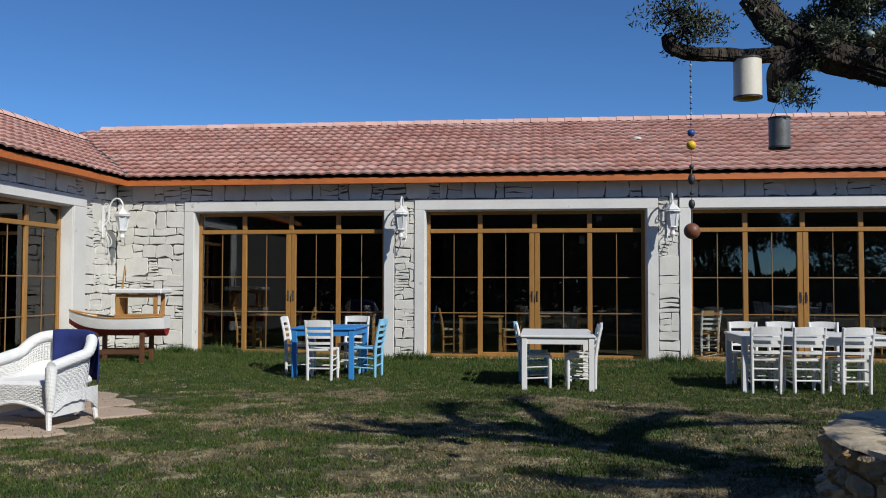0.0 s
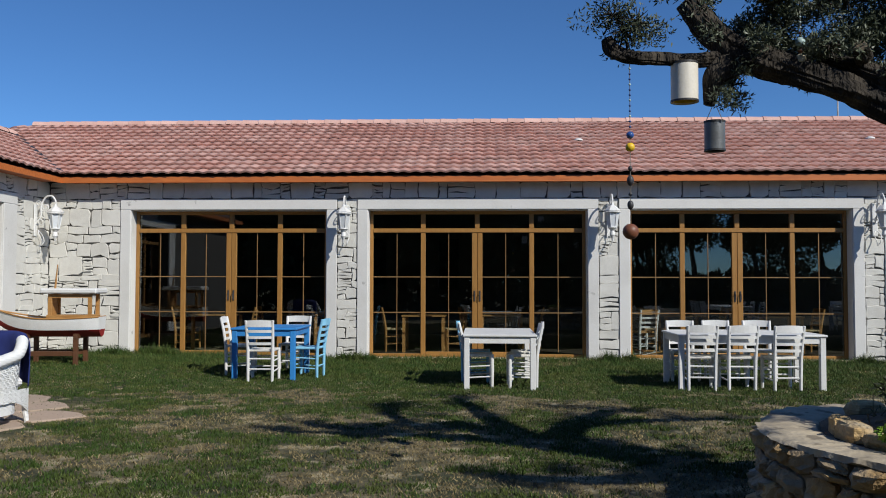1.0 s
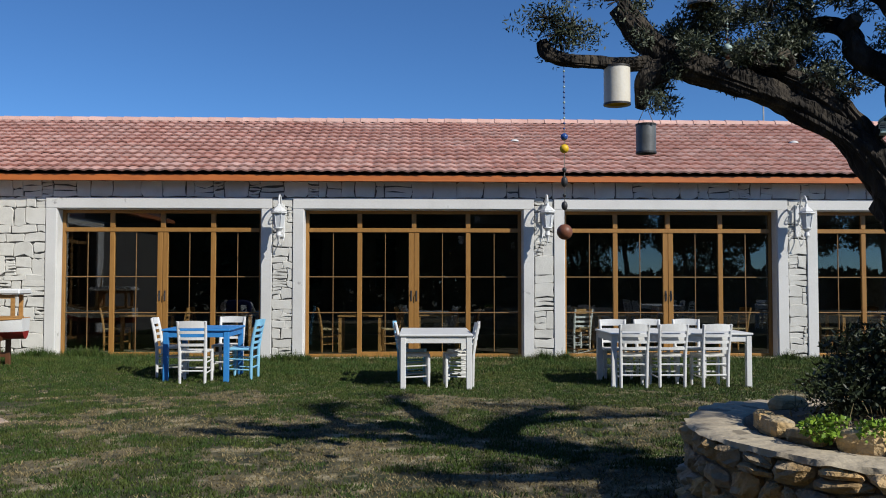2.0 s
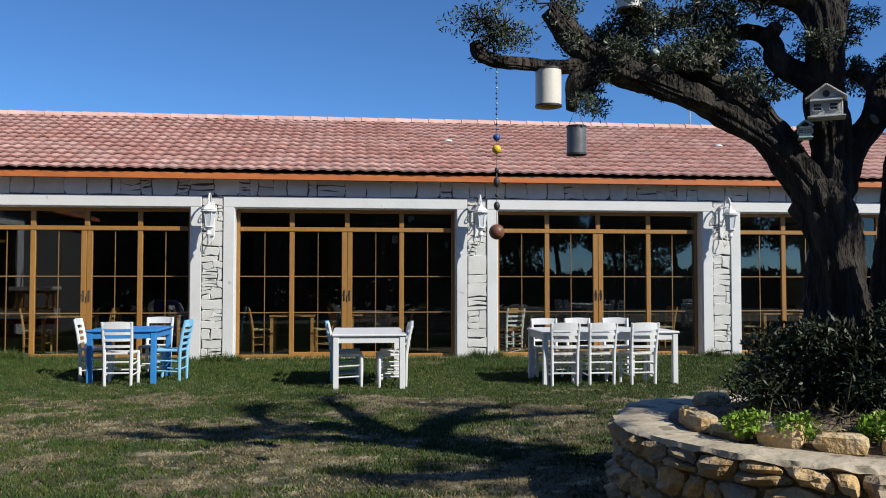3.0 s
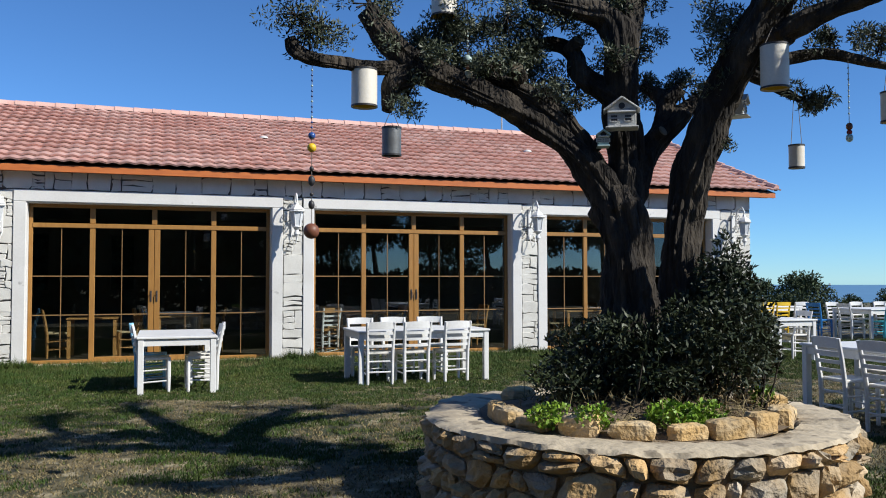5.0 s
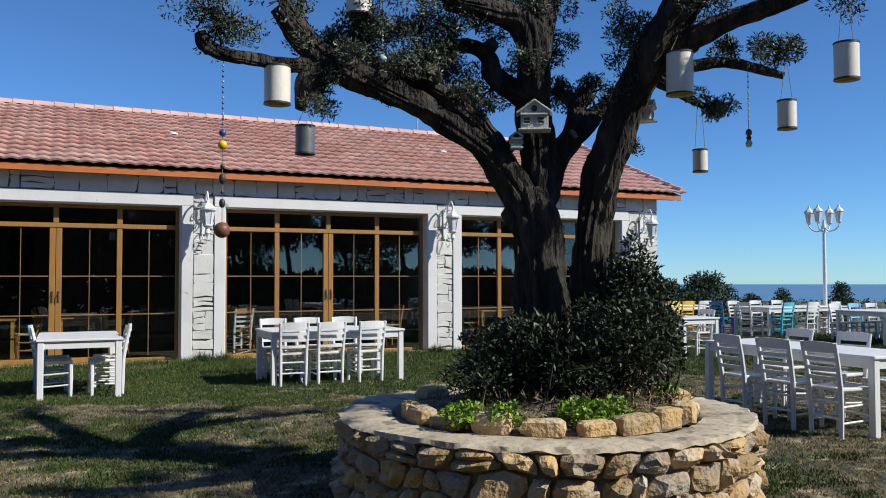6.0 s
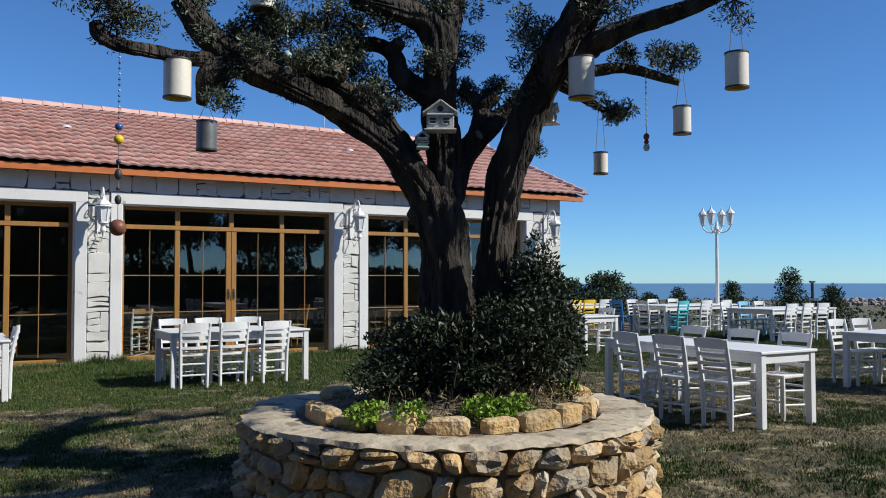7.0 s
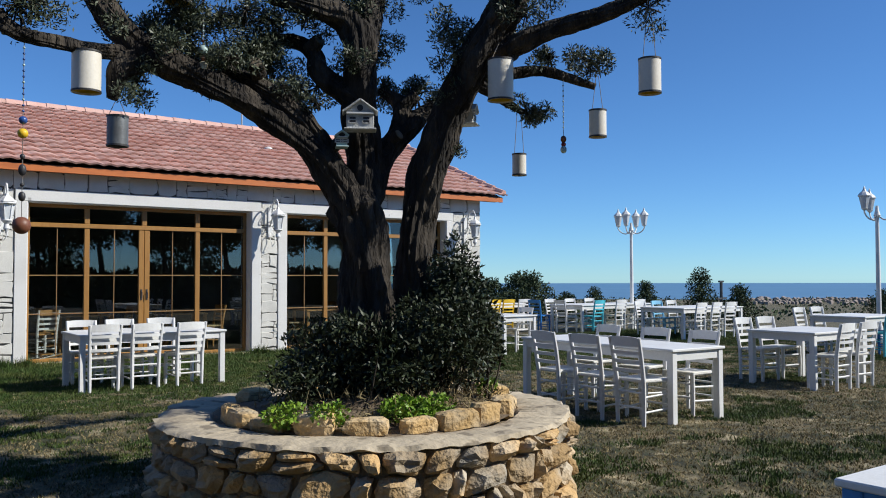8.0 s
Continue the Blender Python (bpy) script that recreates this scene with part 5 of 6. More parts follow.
small = [(2.88 - 0.035 * i, 0.007, BEAD_BLUE if i % 3 else BEAD_MINT, 1.0) for i in range(12)]
build_string(0.965, 5.60, 2.96, small + [(2.44, 0.024, BEAD_BLUE, 1.0), (2.36, 0.030, YELLOW_PAINT, 1.0), (2.22, 0.014, DARK, 1.2), (2.14, 0.022, DARK, 1.6), (2.05, 0.012, DARK, 1.0), (1.98, 0.020, DARK, 1.5), (1.806, 0.052, GOURD, 1.0)],
             "string of blue and yellow beads ending in a brown gourd")
small = [(3.36 - 0.035 * i, 0.007, BEAD_MINT if i % 4 else RED_PAINT, 1.0) for i in range(9)]
build_string(2.04, 5.52, 3.50, small + [(3.02, 0.030, BEAD_MINT, 1.1), (2.965, 0.018, GOURD, 1.0), (2.905, 0.034, BEAD_CREAM, 1.2)], "string with a mint bead and a cream gourd")
small = [(2.95 - 0.04 * i, 0.006, BEAD_MINT, 1.0) for i in range(9)]
build_string(4.532, 4.646, 3.02, small + [(2.54, 0.022, GOURD, 1.2), (2.50, 0.018, RED_PAINT, 1.0), (2.46, 0.024, BEAD_MINT, 1.2)], "string with small red and mint beads")


def build_birdhouse(at, turn, w, h, d, mat, label):
    b = thing("birdhouse", at, turn, label, "birdhouse", "birdhouses in the olive tree")
    part("house_box", Shape().box(-w / 2, w / 2, -d / 2, d / 2, 0, h, 0.004).add([(-w / 2, -d / 2, h), (w / 2, -d / 2, h), (0, -d / 2, h + w * 0.36), (-w / 2, d / 2, h), (w / 2, d / 2, h), (0, d / 2, h + w * 0.36)],
         [(0, 1, 2), (3, 5, 4), (0, 3, 4, 1), (1, 4, 5, 2), (2, 5, 3, 0)]), mat, b)
    for sx in (-1, 1):
        part("roof_board", Shape().bar((0, 0, h + w * 0.40), (sx * w * 0.64, 0, h - w * 0.06), d + 0.05, 0.012, 0.003), mat, b)
    part("base_board", Shape().box(-w * 0.58, w * 0.58, -d / 2 - 0.03, d / 2 + 0.02, -0.012, -0.001, 0.003), mat, b)
    part("balcony", Shape().box(-w * 0.5, w * 0.5, -d / 2 - 0.02, -d / 2 - 0.001, h * 0.78, h * 0.86, 0.002), WHITE_PAINT, b)
    hole = Shape().tube([(0, -d / 2 - 0.003, h + w * 0.10), (0, -d / 2 + 0.01, h + w * 0.10)], 0.022, 14)
    part("entrance_hole", hole, DARK, b, "round dark entrance hole")
    for x in (-w * 0.27, w * 0.22):
        win = Shape()
        for q in ((-1, 0), (1, 0)):
            win.box(x + q[0] * 0.026 - 0.004, x + q[0] * 0.026 + 0.004, -d / 2 - 0.006, -d / 2 - 0.0005, h * 0.28, h * 0.66)
        for z in (0.28, 0.47, 0.66):
            win.box(x - 0.022, x + 0.022, -d / 2 - 0.006, -d / 2 - 0.0005, h * z - 0.004, h * z + 0.004)
        wn_ = part("small_window", win, GREY_WOOD, b)
        part("pane", Shape().box(x - 0.0215, x + 0.0215, -d / 2 - 0.0035, -d / 2 - 0.0002, h * 0.29, h * 0.65), DARK, wn_, "dark window opening")


build_birdhouse((3.07, 5.20, 2.545), -30, 0.195, 0.125, 0.10, PALE_WOOD, "grey-white wooden birdhouse fixed to the trunk")
build_birdhouse((2.955, 5.26, 2.42), -25, 0.075, 0.075, 0.06, BEAD_MINT, "tiny pale blue birdhouse on the limb")
build_birdhouse((3.985, 5.12, 2.67), 40, 0.12, 0.10, 0.09, WHITE_PAINT, "white birdhouse hung behind the second trunk")


# ---------------------------------------------------------------- lamps on the walls
def build_wall_lamp(m):
    """A white cast lantern hanging from a scrolled bracket; local -y points out of the wall."""
    lamp = thing("wall_lantern", label="white ornate wall lantern on a scrolled iron bracket", category="lamp", group="wall lanterns")
    lamp.matrix_basis = m
    lamp.scale = (1.18, 1.18, 1.18)
    part("wall_plate", Shape().box(-0.045, 0.045, -0.02, 0.0, 0.10, 0.62, 0.01), WHITE_PAINT, lamp)
    arm = [(0, -0.02, 0.30), (0, -0.10, 0.42), (0, -0.10, 0.58), (0, -0.17, 0.72), (0, -0.27, 0.74), (0, -0.33, 0.66), (0, -0.33, 0.60)]
    part("bracket_arm", Shape().tube(curve_through(arm, 5), 0.014, 7), WHITE_PAINT, lamp, "", True)
    sc = Shape()
    for c, r0, s in (((0, -0.10, 0.34), 0.085, 1), ((0, -0.16, 0.56), 0.075, -1), ((0, -0.06, 0.62), 0.05, 1)):
        pts = []
        for i in range(20):
            t = i * 0.5 * s
            r = r0 * (1 - i / 24)
            pts.append((c[0], c[1] + r * math.cos(t), c[2] + r * math.sin(t)))
        sc.tube(pts, 0.008, 6)
    for k in (-1, 1):
        sc.tube(curve_through([(0, -0.06, 0.2), (k * 0.05, -0.10, 0.12), (k * 0.03, -0.14, 0.02), (0, -0.10, -0.05)], 4), 0.007, 6)
    part("scrollwork", sc, WHITE_PAINT, lamp, "", True)
    x, y = 0, -0.33
    part("cap", Shape().lathe([(0.012, 0.62), (0.02, 0.60), (0.03, 0.57), (0.075, 0.54), (0.115, 0.50), (0.125, 0.485), (0.11, 0.475)], 6, (x, y, 0)), WHITE_PAINT, lamp)
    part("crown_ring", Shape().lathe([(0.12, 0.474), (0.128, 0.462), (0.118, 0.45)], 12, (x, y, 0)), WHITE_PAINT, lamp)
    gl = part("glass_body", Shape().lathe([(0.098, 0.449), (0.062, 0.235)], 6, (x, y, 0)), LAMP_GLASS, lamp, "pale frosted glass")
    for k in range(6):
        t = 2 * math.pi * k / 6
        rib = Shape().tube([(x + 0.102 * math.cos(t), y + 0.102 * math.sin(t), 0.45), (x + 0.066 * math.cos(t), y + 0.066 * math.sin(t), 0.235)], 0.006, 5)
        part("rib", rib, WHITE_PAINT, lamp)
    part("finial", Shape().lathe([(0.072, 0.234), (0.075, 0.22), (0.05, 0.20), (0.03, 0.17), (0.04, 0.13), (0.045, 0.11), (0.02, 0.07), (0.01, 0.03), (0.004, 0.01)], 12, (x, y, 0)), WHITE_PAINT, lamp, "", True)
    return lamp


first_lamp = build_wall_lamp(pose(-2.57, WALL_Y - 0.036, 2.18))
for x in (2.37, 7.22, 12.22):
    copy_thing(first_lamp, pose(x, WALL_Y - 0.036, 2.20))
copy_thing(first_lamp, pose(WING_X + 0.036, 15.30, 2.18, 0, 0, 90))


def build_street_lamp(x, y, heads, turn, label):
    z = ground_z(x, y)
    lamp = thing("street_lamp", (x, y, z), turn, label, "lamp", "terrace lamp posts")
    part("base", Shape().lathe([(0.12, -0.05), (0.12, 0.06), (0.09, 0.10), (0.075, 0.35), (0.06, 0.42)], 14), WHITE_PAINT, lamp, "", True)
    part("pole", Shape().lathe([(0.055, 0.42), (0.05, 1.6), (0.04, 2.9)], 12), WHITE_PAINT, lamp, "", True)
    part("collar", Shape().lathe([(0.05, 2.86), (0.075, 2.90), (0.06, 2.95), (0.04, 3.02), (0.03, 3.12)], 12), WHITE_PAINT, lamp, "", True)
    for k in range(heads):
        t = 2 * math.pi * k / heads
        c, s = math.cos(t), math.sin(t)
        hx, hy = 0.40 * c, 0.40 * s
        pts = [(0, 0, 2.92), (0.14 * c, 0.14 * s, 2.80), (0.30 * c, 0.30 * s, 2.84), (0.40 * c, 0.40 * s, 2.95), (hx, hy, 3.02)]
        part("arm", Shape().tube(curve_through(pts, 4), 0.018, 7), WHITE_PAINT, lamp, "", True)
        head = part("lantern", Shape().lathe([(0.03, 3.0), (0.07, 3.04), (0.075, 3.06)], 8, (hx, hy, 0)), WHITE_PAINT, lamp)
        part("glass_body", Shape().lathe([(0.07, 3.061), (0.125, 3.32)], 8, (hx, hy, 0)), LAMP_GLASS, head, "frosted glass")
        part("cap", Shape().lathe([(0.14, 3.321), (0.145, 3.34), (0.10, 3.40), (0.05, 3.44), (0.03, 3.48), (0.02, 3.52), (0.004, 3.56)], 8, (hx, hy, 0)), WHITE_PAINT, head)


build_street_lamp(19.14, 16.76, 4, 20, "white lamp post with a cluster of four lanterns")
build_street_lamp(19.30, 9.62, 3, 48, "white lamp post with a cluster of three lanterns")


# ---------------------------------------------------------------- wicker armchair with towel
def build_armchair():
    ch = thing("wicker_armchair", (-5.13, 8.26, ground_z(-5.2, 8.3)), -7, "white woven wicker armchair standing on the lawn", "armchair")
    # local: faces -y; arms at +-x
    ch.scale = (1.07, 1.07, 1.07)
    w, d = 0.36, 0.34
    top = []
    n = 40

    def edge(t):
        """The rolled rim, from the front of one arm round the back to the other; t from -1 to 1."""
        a = t * math.pi * 0.5
        if abs(t) > 0.55:
            u = (abs(t) - 0.55) / 0.45
            x = math.copysign(w + 0.02, t)
            y = 0.14 - u * (d + 0.14)
            z = 0.62 + 0.05 * (1 - u) - 0.03 * u
        else:
            u = abs(t) / 0.55
            x = (w + 0.02) * math.sin(u * math.pi / 2) * (1 if t >= 0 else -1)
            y = 0.14 + (d - 0.02) * math.cos(u * math.pi / 2)
            z = 0.67 + 0.16 * smoothstep(0, 1, 1 - u ** 2.6)
        return Vector((x, y, z))
    rim = [edge(-1 + 2 * i / n) for i in range(n + 1)]
    part("rolled_rim", Shape().tube(rim, [0.055] * (n + 1), 12), WICKER, ch, "", True)

    def panel(name, fn, nu, nv, width, holes):
        """Woven strips, laid both ways over a surface fn(u, v)."""
        s = Shape()
        for fam in range(2):
            for i in range(nu if fam == 0 else nv):
                m = 26
                for k in range(m):
                    pts = []
                    for kk in (k, k + 1):
                        t = kk / m
                        u, v = ((i + 0.5) / nu, t) if fam == 0 else (t, (i + 0.5) / nv)
                        p = fn(u, v)
                        e = 1e-3
                        du, dv = fn(min(1, u + e), v) - p, fn(u, min(1, v + e)) - p
                        side = (du if fam == 0 else dv)
                        if side.length < 1e-7:
                            side = Vector((1, 0, 0))
                        nrm = du.cross(dv)
                        nrm = nrm.normalized() if nrm.length > 1e-9 else Vector((0, 0, 1))
                        lift = 0.004 * math.sin(kk * math.pi * 0.5 + i * math.pi) * (1 if fam else -1)
                        side = side.normalized() * width / 2
                        pts.append((p + nrm * lift - side, p + nrm * lift + side))
                    b = len(s.v)
                    s.v += [tuple(pts[0][0]), tuple(pts[0][1]), tuple(pts[1][1]), tuple(pts[1][0])]
                    s.f.append((b, b + 1, b + 2, b + 3))
        part(name, s, WICKER, ch, "", False, False)

    def shell(u, v):
        t = -1 + 2 * u
        p = edge(t)
        q = Vector((p.x * 0.93, p.y * 0.94 - 0.01, 0.30))
        return p.lerp(q, v)
    panel("woven_back", shell, 74, 20, 0.014, True)
    inner = Shape()
    m = 40
    for i in range(m + 1):
        t = -1 + 2 * i / m
        p = edge(t)
        for v in (0.34, 0.60, 1.0):
            q = p.lerp(Vector((p.x * 0.93, p.y * 0.94 - 0.01, 0.12)), v)
            inner.v.append((q.x * 0.955, q.y * 0.955 - 0.004, q.z))
    for i in range(m):
        for k in range(2):
            a = i * 3 + k
            inner.f.append((a, a + 1, a + 4, a + 3))
    part("close_weave", inner, WICKER, ch, "", True)

    def skirt(u, v):
        t = -1 + 2 * u
        x = t * w
        arch = 0.12 + 0.13 * (1 - abs(t) ** 2.6)
        return Vector((x, -d + 0.005, 0.42)).lerp(Vector((x, -d - 0.005, arch)), v)
    panel("woven_front", skirt, 30, 9, 0.013, True)

    def side_skirt(sgn):
        def fn(u, v):
            y = -d + u * (d + 0.42)
            t = -1 + 2 * u
            x = sgn * (w + 0.01) * (1 - 0.30 * max(0, u - 0.55))
            arch = 0.10 + 0.14 * (1 - abs(t) ** 2.6)
            return Vector((x, y, 0.34)).lerp(Vector((x, y, arch)), v)
        return fn
    panel("woven_side", side_skirt(1), 44, 16, 0.015, True)
    panel("woven_side", side_skirt(-1), 44, 16, 0.015, True)
    for t in (-1, 1):
        part("arm_front", Shape().tube([edge(t), (t * (w + 0.03), -d - 0.02, 0.40), (t * (w + 0.02), -d - 0.005, 0.20)], [0.055, 0.05, 0.035], 10), WICKER, ch, "", True)
    for x, y in ((-w, -d), (w, -d), (-w * 0.8, 0.40), (w * 0.8, 0.40)):
        part("leg", Shape().tube([(x, y, 0.30), (x * 1.02, y * 1.02, 0.12), (x * 1.06, y * 1.06, -0.01)], [0.03, 0.028, 0.022], 8), WICKER, ch, "", True)
    arch = [(-w, -d, 0.15), (-w * 0.6, -d, 0.22), (0, -d, 0.26), (w * 0.6, -d, 0.22), (w, -d, 0.15)]
    part("arched_rail", Shape().tube(curve_through(arch, 5), 0.018, 7), WICKER, ch, "", True)
    part("seat_cushion", Shape().box(-w + 0.03, w - 0.03, -d + 0.02, 0.34, 0.36, 0.45, 0.03), WICKER, ch, "white woven seat")
    towel = thing("towel", (-5.13, 8.26, ground_z(-5.2, 8.3)), -7, "navy blue towel draped over the back of the wicker armchair", "towel")
    towel.scale = ch.scale
    s = Shape()
    nu, nv = 16, 22
    for j in range(nv + 1):
        for i in range(nu + 1):
            t = -0.20 + 0.54 * i / nu
            p = edge(t)
            v = j / nv * 2 - 1
            ripple = 0.010 * math.sin(i * 1.3 + j * 0.4)
            out = Vector((p.x, p.y - 0.14, 0)).normalized()
            if abs(v) < 0.2:
                a = v / 0.2 * math.pi / 2
                q = p + out * (0.062 * math.sin(a)) + Vector((0, 0, 0.062 * math.cos(a)))
            else:
                drop = (abs(v) - 0.2) / 0.8 * (0.27 if v < 0 else 0.44)
                q = p + out * (math.copysign(0.062, v) + (ripple if v > 0 else -abs(ripple) * 0.5) + (-0.05 * drop if v < 0 else 0.02 * drop)) - Vector((0, 0, drop))
            s.v.append(tuple(q))
    for j in range(nv):
        for i in range(nu):
            a = j * (nu + 1) + i
            s.f.append((a, a + 1, a + nu + 2, a + nu + 1))
    cloth = part("cloth", s, NAVY, towel, "", True, False)
    sol = cloth.modifiers.new("thick", "SOLIDIFY")
    sol.thickness = 0.008


build_armchair()


# ---------------------------------------------------------------- model boat on its stand
def build_boat():
    z0 = 0.10
    boat = thing("model_boat", (-7.02, 13.50, z0 + 0.46), 4, "white wooden model boat with a red bottom and small cabin", "boat")
    L, n = 0.80, 18

    def sect(t):
        """Half width, sheer and keel height at t from -1 (bow) to 1 (stern)."""
        b = 0.24 * (1 - max(0, -t) ** 2.4) * (1 - 0.35 * max(0, t) ** 3)
        sheer = 0.30 + 0.13 * max(0, -t) ** 2 + 0.03 * max(0, t) ** 2
        keel = 0.0 + 0.20 * max(0, -t) ** 4
        return max(b, 0.008), sheer, keel
    hull, bottom, deck = Shape(), Shape(), Shape()
    for i in range(n + 1):
        t = -1 + 2 * i / n
        b, sh, ke = sect(t)
        wl = ke + (sh - ke) * 0.38
        x = t * L - (0.08 * max(0, -t) ** 3)
        for sgn in (-1, 1):
            hull.v += [(x, sgn * b, sh), (x, sgn * b * 0.97, (sh + wl) / 2), (x, sgn * b * 0.86, wl)]
            bottom.v += [(x, sgn * b * 0.86, wl), (x, sgn * b * 0.45, ke + 0.03), (x, 0, ke)]
        deck.v += [(x, -b * 0.95, sh - 0.03), (x, b * 0.95, sh - 0.03)]
    for i in range(n):
        for sgn in (0, 3):
            for k in range(2):
                a = i * 6 + sgn + k
                hull.f.append((a, a + 1, a + 7, a + 6))
                bottom.f.append((a, a + 1, a + 7, a + 6))
        deck.f.append((2 * i, 2 * i + 1, 2 * i + 3, 2 * i + 2))
    for end in (0, n):
        e = end * 6
        hull.f.append((e, e + 1, e + 2, e + 5, e + 4, e + 3))
        bottom.f.append((e, e + 1, e + 2, e + 5, e + 4, e + 3))
    part("hull", hull, WHITE_PAINT, boat, "white topsides", True, False)
    part("bottom", bottom, RED_PAINT, boat, "dark red bottom", True, False)
    part("deck", deck, GREY_WOOD, boat, "grey wooden deck", False, False)
    rail = Shape()
    for sgn in (-1, 1):
        rail.tube([((-1 + 2 * i / n) * L - 0.08 * max(0, -(-1 + 2 * i / n)) ** 3, sgn * sect(-1 + 2 * i / n)[0], sect(-1 + 2 * i / n)[1]) for i in range(n + 1)], 0.013, 6)
    part("gunwale", rail, WOOD, boat, "", True)
    for x in (0.02, 0.66):
        for y in (-0.16, 0.16):
            part("cabin_post", Shape().box(x - 0.03, x + 0.03, y - 0.02, y + 0.02, 0.28, 0.70, 0.004), WOOD, boat)
    part("cabin_sill", Shape().box(-0.03, 0.70, -0.185, 0.185, 0.30, 0.36, 0.004), WOOD, boat)
    part("cabin_front", Shape().box(0.0, 0.025, -0.14, 0.14, 0.36, 0.70), WOOD, boat)
    part("cabin_beam", Shape().box(0.05, 0.63, -0.18, -0.15, 0.64, 0.70), WOOD, boat)
    part("cabin_roof", Shape().box(-0.12, 0.79, -0.25, 0.25, 0.705, 0.79, 0.02), WHITE_PAINT, boat, "white cabin roof")
    part("mast", Shape().tube([(0.02, 0.0, 0.70), (0.06, 0.0, 1.18)], [0.02, 0.008], 7), WOOD, boat, "", True)
    stand = thing("boat_stand", (-7.02, 13.50, z0), 4, "dark brown wooden trestle under the model boat", "stand")
    for x in (-0.35, 0.46):
        for y in (-0.2, 0.2):
            part("leg", Shape().box(x - 0.035, x + 0.035, y - 0.03, y + 0.03, -0.05, 0.52, 0.004), BROWN, stand)
        part("cross_beam", Shape().box(x - 0.03, x + 0.03, -0.24, 0.24, 0.44, 0.50, 0.004), BROWN, stand)
    for y in (-0.2, 0.2):
        part("rail", Shape().box(-0.314, 0.424, y - 0.02, y + 0.02, 0.16, 0.24, 0.004), BROWN, stand)


build_boat()


# ---------------------------------------------------------------- paving by the armchair
def build_flags():
    pv = thing("pavement", label="worn pinkish flagstones sunk in the grass", category="paving", kind="structure")
    rng = random.Random(4)
    for x, y, r in [(-5.75, 10.15, 0.42), (-5.25, 9.65, 0.36), (-5.9, 9.45, 0.38), (-4.75, 9.0, 0.36), (-5.35, 8.95, 0.34), (-6.1, 8.75, 0.40), (-4.95, 8.35, 0.30), (-5.6, 8.25, 0.38), (-6.3, 8.1, 0.35), (-4.95, 7.75, 0.30), (-5.75, 7.55, 0.36), (-6.5, 9.6, 0.36), (-6.45, 10.3, 0.38)]:
        s = Shape()
        k = 9
        r *= 1.22
        ring = [(r * rng.uniform(0.75, 1.1) * math.cos(2 * math.pi * i / k), r * rng.uniform(0.7, 1.0) * math.sin(2 * math.pi * i / k)) for i in range(k)]
        z = ground_z(x, y)
        for g, h_ in ((1.0, -0.03), (1.0, 0.012), (0.95, 0.020)):
            s.v += [(x + a * g, y + b * g, z + h_) for a, b in ring]
        for j in range(2):
            s.f += [(j * k + i, j * k + (i + 1) % k, (j + 1) * k + (i + 1) % k, (j + 1) * k + i) for i in range(k)]
        s.f.append(tuple(2 * k + i for i in range(k)))
        part("flagstone", s, FLAG, pv)


build_flags()


# ---------------------------------------------------------------- trees and distance
def build_tree(x, y, height, spread, leaves, label, seed, low=0.3, size=0.16):
    rng = random.Random(seed)
    z = ground_z(x, y)
    t = thing("tree", (x, y, z), 0, label, "tree", "trees beyond the terrace")
    r = 0.035 * height
    part("trunk", Shape().tube(curve_through([(0, 0, -0.2), (0.05 * height, 0, height * 0.3), (0, 0.04 * height, height * 0.65), (0, 0, height * 0.92)], 4), lerp_radii([r, r * 0.8, r * 0.5, r * 0.15], 4), 8), BARK, t, "", True)
    for k in range(6):
        a = k * 1.1 + seed
        h0 = height * (low + 0.09 * k)
        part("limb", Shape().tube([(0, 0, h0), (math.cos(a) * spread * 0.4, math.sin(a) * spread * 0.4, h0 + height * 0.10), (math.cos(a) * spread * 0.75, math.sin(a) * spread * 0.75, h0 + height * 0.16)], [r * 0.4, r * 0.25, r * 0.1], 6), BARK, t, "", True)
    s = Shape()
    m = 16
    for k in range(m):
        f = k / (m - 1)
        a = k * 2.4 + seed
        rr = spread * (0.75 * math.sin(math.pi * (0.25 + 0.72 * f))) * rng.uniform(0.5, 1.0)
        leaf_cloud(s, rng, (math.cos(a) * rr, math.sin(a) * rr, height * (low + (0.98 - low) * f)), (spread * 0.42, spread * 0.42, height * 0.13), leaves * 2 // m, size * 0.7, size * 0.34)
    part("crown", s, PINE, t, "", False, False)


build_tree(21.6, 24.2, 2.0, 1.5, 4200, "dark round evergreen tree beyond the terrace", 1, 0.15)
build_tree(20.2, 24.8, 1.7, 1.2, 3000, "dark round evergreen tree beyond the terrace", 2, 0.15)
build_tree(23.0, 23.4, 1.3, 0.6, 1400, "dark round evergreen tree beyond the terrace", 3, 0.15)
build_tree(22.4, 19.0, 1.45, 0.55, 1800, "small dark cypress-like tree beyond the terrace", 4, 0.1, 0.12)
build_tree(24.6, 18.4, 2.0, 0.75, 2400, "pointed dark evergreen beyond the terrace", 5, 0.1, 0.12)
build_tree(23.2, 15.9, 1.25, 0.6, 1600, "low dark bush-like tree beyond the terrace", 6, 0.1, 0.12)
build_tree(21.8, 20.8, 1.3, 0.5, 1400, "small dark evergreen beyond the terrace", 7, 0.1, 0.12)
build_tree(25.5, 12.5, 1.1, 0.8, 1400, "low dark evergreen beyond the terrace", 8, 0.1, 0.12)
